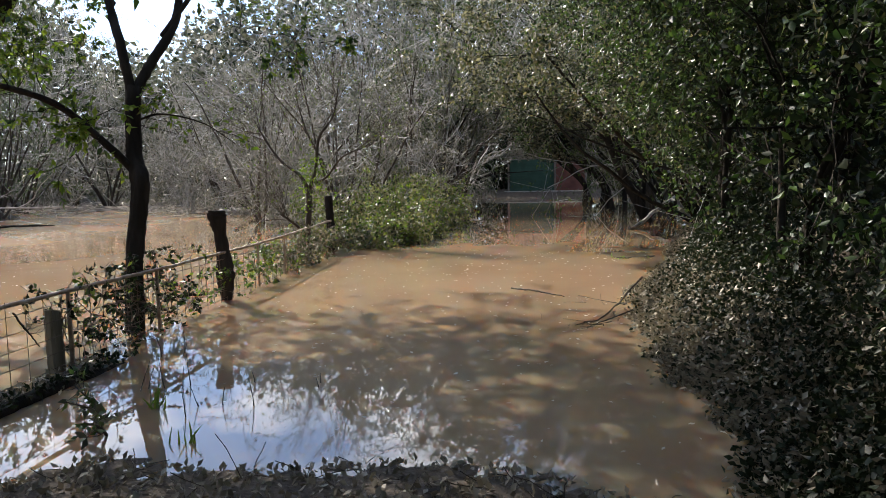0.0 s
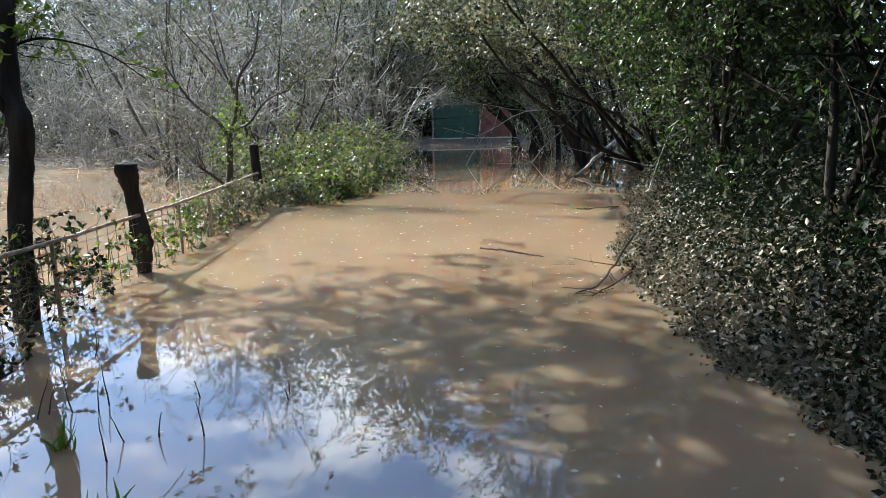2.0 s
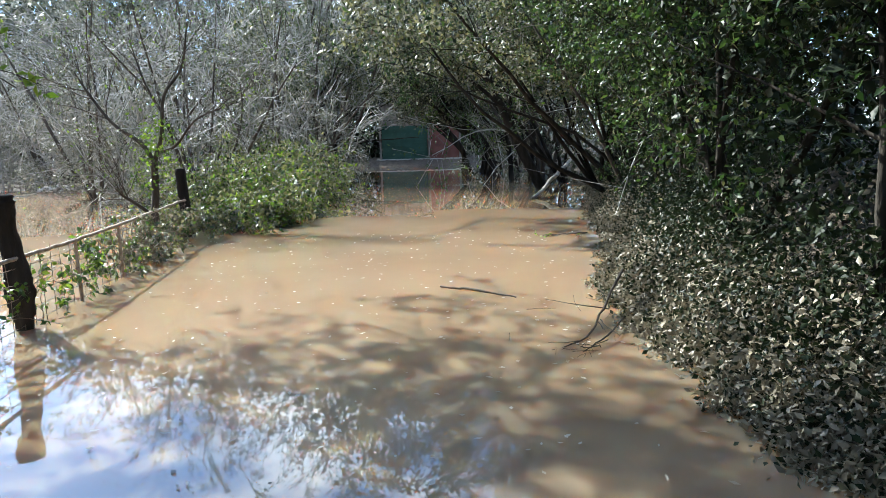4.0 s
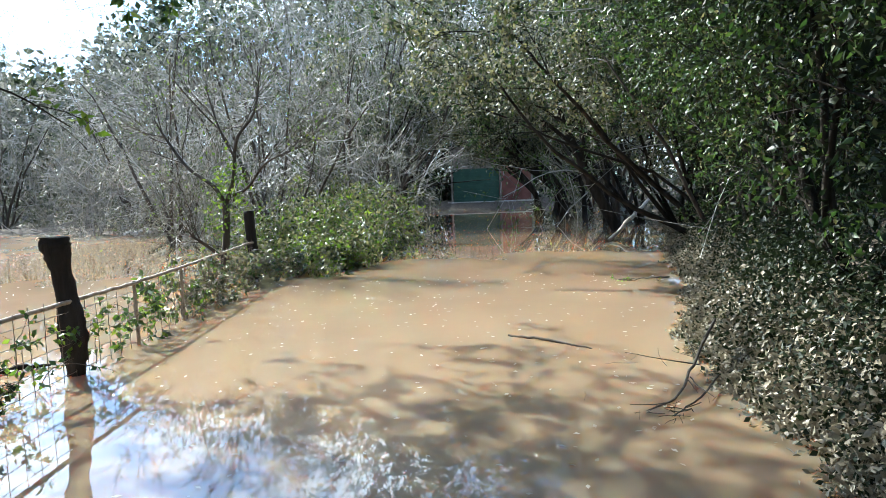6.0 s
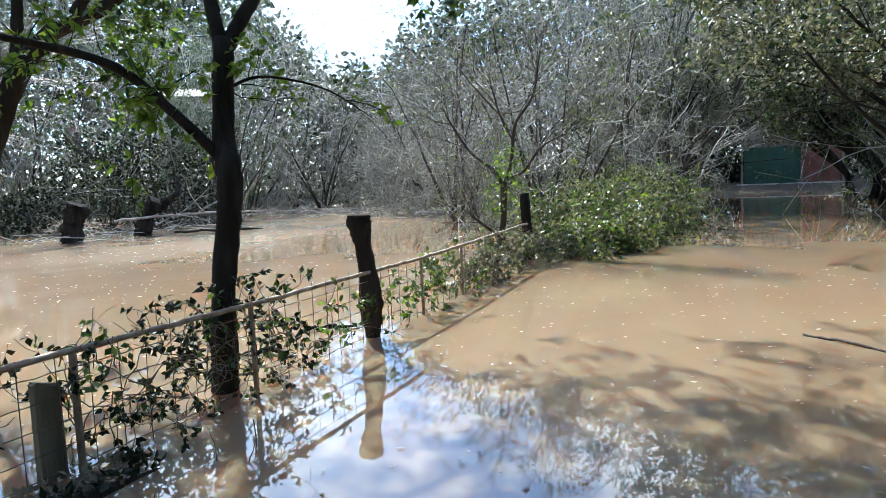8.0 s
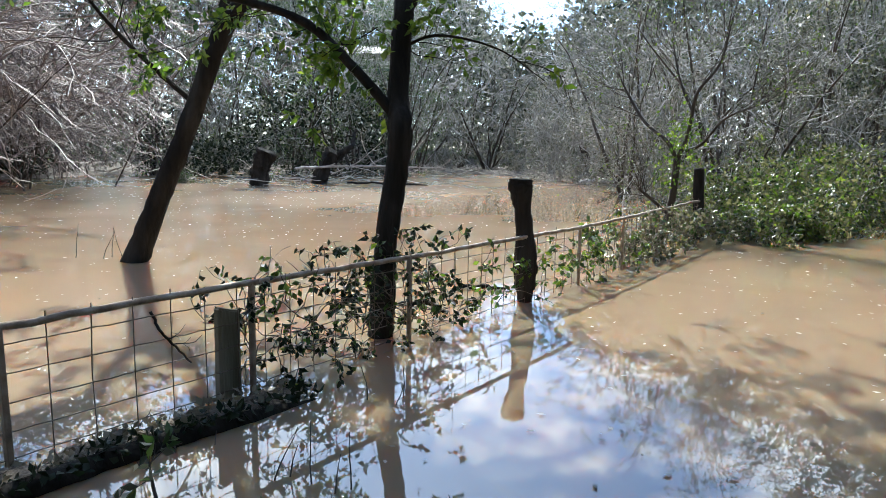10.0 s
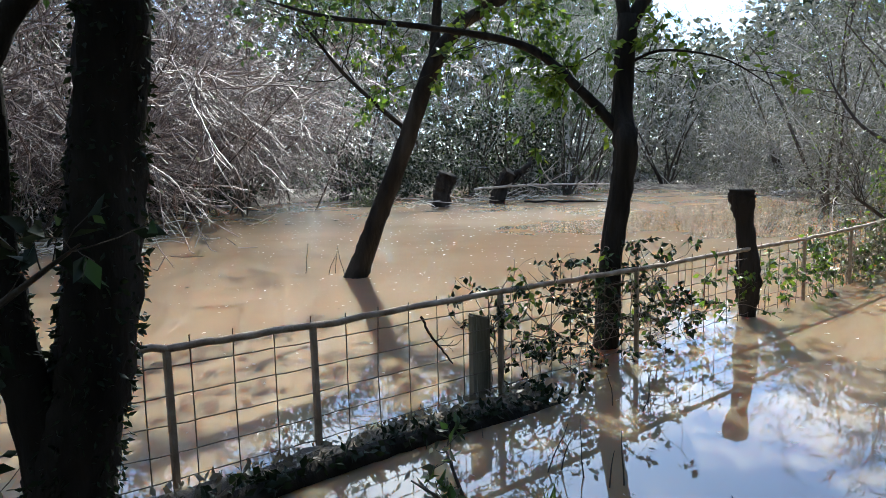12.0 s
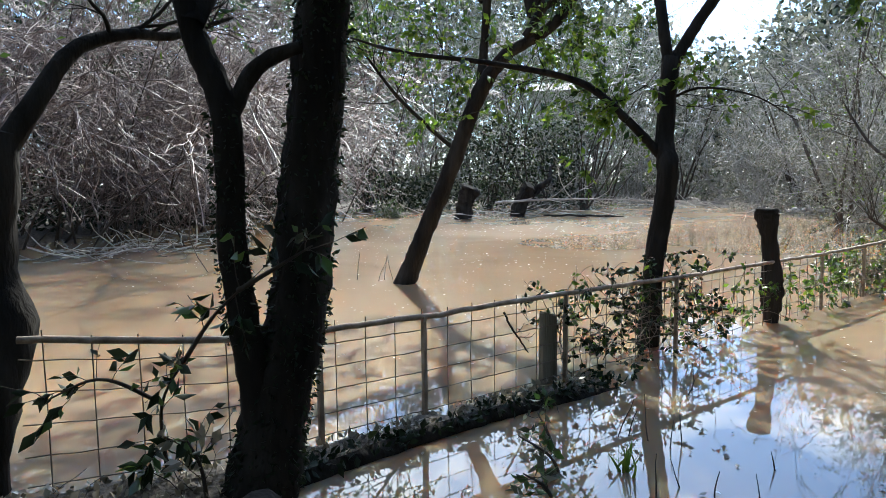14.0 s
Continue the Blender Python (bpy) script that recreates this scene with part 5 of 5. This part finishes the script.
# ---------------------------------------------------------------- trunks along the flooded road
tree("leaning_road_tree", (8.3, 20.0, 0), [([(8.5, 20, -0.3), (8.25, 20, 0.3), (7.7, 20, 1.3), (7.2, 20.1, 2.4), (6.6, 20.3, 4.0)], [0.22, 0.2, 0.17, 0.14, 0.07]),
      ([(7.4, 20, 1.9), (7.3, 20.1, 3.2), (7.0, 20.3, 5.0)], [0.1, 0.08, 0.04]), ([(7.0, 20.1, 2.8), (6.0, 20.2, 3.6), (4.8, 20.3, 4.2)], [0.07, 0.05, 0.02])],
     "thick dark tree leaning from the bank over the road", r6, twigs=(13, 1.6, 6, 0.8), foliage=[(LEAF, 6000, 0.09), (LEAF_DARK, 6000, 0.09), (LEAF_GREY, 2500, 0.08)], floor=1.6)
for x, y in [(7.9, 37.0), (8.6, 33.5), (8.2, 29.0)]:
    limbs = []
    for i in range(7):
        a, d = r6.uniform(-2.2, 0.4), r6.uniform(0.3, 1.0)
        limbs.append(([(x + r6.normal() * 0.25, y + r6.normal() * 0.3, -0.3), (x - d * 0.3, y, 1.2), (x - 1.0 - d + a * 0.2, y, 3.0), (x - 2.2 - 1.4 * d + a * 0.5, y + a * 0.4, 4.6 + d)], [0.10, 0.085, 0.065, 0.025]))
    tree("many_stemmed_tree", (x, y, 0), limbs, "many-stemmed dark tree arching over the flooded road", r6, sides=8, twigs=(9, 1.9, 6, 0.9),
         foliage=[(LEAF_GREY, 6000, 0.11), (LEAF_DARK, 3000, 0.12), (LEAF_OLIVE, 3500, 0.10)], group="arching trees", floor=2.3)


def arch_room(q):
    """The tunnel under the crowns over the road stays free."""
    x, y, z = q[..., 0], q[..., 1], q[..., 2]
    return z > np.where(np.abs(x - 3.9) < 4.2, np.interp(y, [10, 18, 26, 50], [3.4, 3.3, 3.5, 4.5]) - 0.10 * np.abs(x - 3.9) ** 1.5, 0.4)


for x, y, h, lx in [(9.6, 14.5, 8.0, -0.45), (10.0, 18.5, 8.5, -0.5), (10.2, 23.5, 9.0, -0.55), (10.5, 29.0, 9.0, -0.55), (10.8, 35.0, 9.5, -0.55), (10.8, 41.0, 9.5, -0.5),
                    (-1.6, 27.5, 8.0, 0.45), (-2.2, 33.0, 8.5, 0.5), (-2.2, 39.5, 9.0, 0.5), (-1.8, 45.5, 9.0, 0.4)]:
    shrub("arching_tree", (x, y, 0.02), 5, "dark leafy tree whose crown arches over the road", r6, (lx, -0.1), h, 0.28, BARK, (6, 6, 4),
          [(LEAF_DARK, 1500, 0.13), (LEAF_GREY, 9500, 0.11), (LEAF_OLIVE, 7500, 0.10), (LEAF, 3500, 0.10)], 0.07, pull=-0.04, group="arching trees", category="tree", fine=0.006, keep=arch_room)
for x, y, l in [(8.9, 24.0, 0.1), (8.6, 26.5, -0.2)]:
    tree("road_side_tree", (x, y, 0), [([(x, y, -0.3), (x + l * 0.3, y, 1.0), (x + l * 1.5, y, 2.5), (x + l * 2.5, y, 4.5)], [0.11, 0.10, 0.08, 0.03])],
         "slim dark trunk at the flooded road side", r6, twigs=(9, 1.5, 5, 0.7), foliage=[(LEAF_GREY, 1500, 0.08), (LEAF_DARK, 2500, 0.1)], group="road side trees")
tree("forked_far_tree", (0.2, 40, 0), [([(0.2, 40, -0.3), (0.2, 40, 0.6), (0.25, 40, 1.6)], [0.3, 0.28, 0.26]), ([(0.25, 40, 1.5), (-0.5, 40, 3), (-0.9, 40, 5.5)], [0.18, 0.15, 0.06]),
      ([(0.25, 40, 1.5), (1.1, 40, 3.2), (1.7, 40, 5.5)], [0.18, 0.15, 0.06]), ([(0.3, 40, 1.0), (1.2, 39.9, 1.5), (2.4, 39.8, 1.9)], [0.1, 0.08, 0.05])],
     "dark forked tree before the shed", r6, twigs=(8, 1.6, 5, 0.8), foliage=[(LEAF_GREY, 1500, 0.11)], floor=4.2)
for x, y, l in [(-1.0, 37, 0.1), (-2.2, 38, -0.2), (-0.4, 38.5, -0.1), (-3.2, 35, 0.2)]:
    tree("far_trunk", (x, y, 0), [([(x, y, -0.3), (x + l, y, 1.6), (x + 2 * l, y, 3.5), (x + 3 * l, y, 6)], [0.19, 0.17, 0.14, 0.06])],
         "slim dark far trunk standing in floodwater", r6, twigs=(10, 1.8, 5, 0.9), foliage=[(LEAF_GREY, 1200, 0.1)], group="far trunks")
tree("bank_trunk", (5.34, -1.78, 0.1), [([(5.34, -1.78, 0), (5.36, -1.78, 1.2), (5.42, -1.76, 2.6), (5.6, -1.7, 4.2)], [0.1, 0.085, 0.08, 0.05])],
     "red-brown trunk rising from the hedge bank", r6, BARK_TAN, twigs=(6, 1.2, 4, 0.6), foliage=[(LEAF_DARK, 900, 0.06)], floor=2.6)


def cable(a, b, sag, radius, label):
    t = np.linspace(0, 1, 24)[:, None]
    p = np.array(a) * (1 - t) + np.array(b) * t
    p[:, 2] -= (4 * t * (1 - t) * sag)[:, 0]
    ob = new("cable", mesh_of("cable", *tubes((p - p[0])[None], np.full((1, 24), radius), 5), CABLE, True))
    ob.matrix_world = pose(*p[0])
    tagged(ob, label, "cable")


cable((-9, 33, 6.6), (9, 6, 6.2), 0.3, 0.012, "thin grey overhead cable crossing the flooded road")
cable((6.9, 21, 1.0), (7.3, 9.5, 0.75), 0.05, 0.006, "thin fence wire strung along the bank")


def house():
    ob = thing("house", (-29, 32, 0.2), "pale house with low grey roof behind trees", "house", turn=45)
    for x in (-1.5, 1.5):
        for y in (-2.5, 2.5):
            bm = bmesh.new()
            box(bm, (x - 0.2, y - 0.2, -0.3), (x + 0.2, y + 0.2, 4.0), 0.02)
            part("pier", bm, CONCRETE, ob)
    bm = bmesh.new()
    box(bm, (-1.9, -2.9, 4.0), (1.9, 2.9, 4.2), 0.02)
    part("deck", bm, TIMBER, ob)
    for n, lo, hi in (("wall", (-1.7, -2.7, 4.2), (1.7, -2.55, 7.0)), ("wall", (-1.7, 2.55, 4.2), (1.7, 2.7, 7.0)), ("wall", (-1.7, -2.55, 4.2), (-1.55, 2.55, 7.0)), ("wall", (1.55, -2.55, 4.2), (1.7, 2.55, 7.0))):
        bm = bmesh.new()
        box(bm, lo, hi, 0.01)
        part(n, bm, CONCRETE, ob)
    for x in (-1.3, 0.2):
        bm = bmesh.new()
        box(bm, (x, -2.76, 5.2), (x + 1.1, -2.7, 6.4), 0.01)
        w = part("window", bm, TIMBER, ob)
        bm = bmesh.new()
        box(bm, (x + 0.08, -2.785, 5.28), (x + 1.02, -2.762, 6.32))
        part("pane", bm, STEEL_GREEN, w)
    bm = bmesh.new()
    a = [bm.verts.new(c) for c in ((-2.1, -3.5, 7.0), (2.1, -3.5, 7.0), (2.1, 0, 7.9), (-2.1, 0, 7.9), (-2.1, 3.5, 7.0), (2.1, 3.5, 7.0))]
    bm.faces.new((a[0], a[1], a[2], a[3]))
    bm.faces.new((a[3], a[2], a[5], a[4]))
    bmesh.ops.solidify(bm, geom=bm.faces[:], thickness=0.12)
    part("roof", bm, ROOFING, ob)


house()
rough_post("cut_stump", [(0.80, -1.46, -0.1), (0.80, -1.46, 0.06), (0.79, -1.46, 0.15), (0.79, -1.46, 0.20)], [0.15, 0.145, 0.12, 0.06], BARK_TAN,
           "low mossy brown stump at the foot of the tree", k=12, sides=14, rough=0.08, seed=9)["group"] = "stumps"


def pond_reeds(place, n, h):
    """A few thin upright stems standing in the water."""
    ob = thing("dead_stem", place, "thin dead plant stems standing in the water", "plant")
    for i in range(n):
        p = wander(r6.normal(size=(1, 3)) * np.array([0.2, 0.2, 0]), np.array([[r6.normal() * 0.15, r6.normal() * 0.15, 1.0]]), np.array([h * r6.uniform(0.6, 1.1)]), 6, 0.08, r6)
        child(new("stem", mesh_of("stem", *tubes(p, np.linspace(0.006, 0.002, 6)[None], 4), BARK_TAN)), ob)


for x, y, n, h in [(-5.5, 3.0, 6, 0.55), (1.7, 0.7, 5, 0.28), (2.3, 1.3, 3, 0.22), (1.2, 0.9, 4, 0.3), (0.9, 1.7, 3, 0.25)]:
    pond_reeds((x, y, -0.05), n, h)
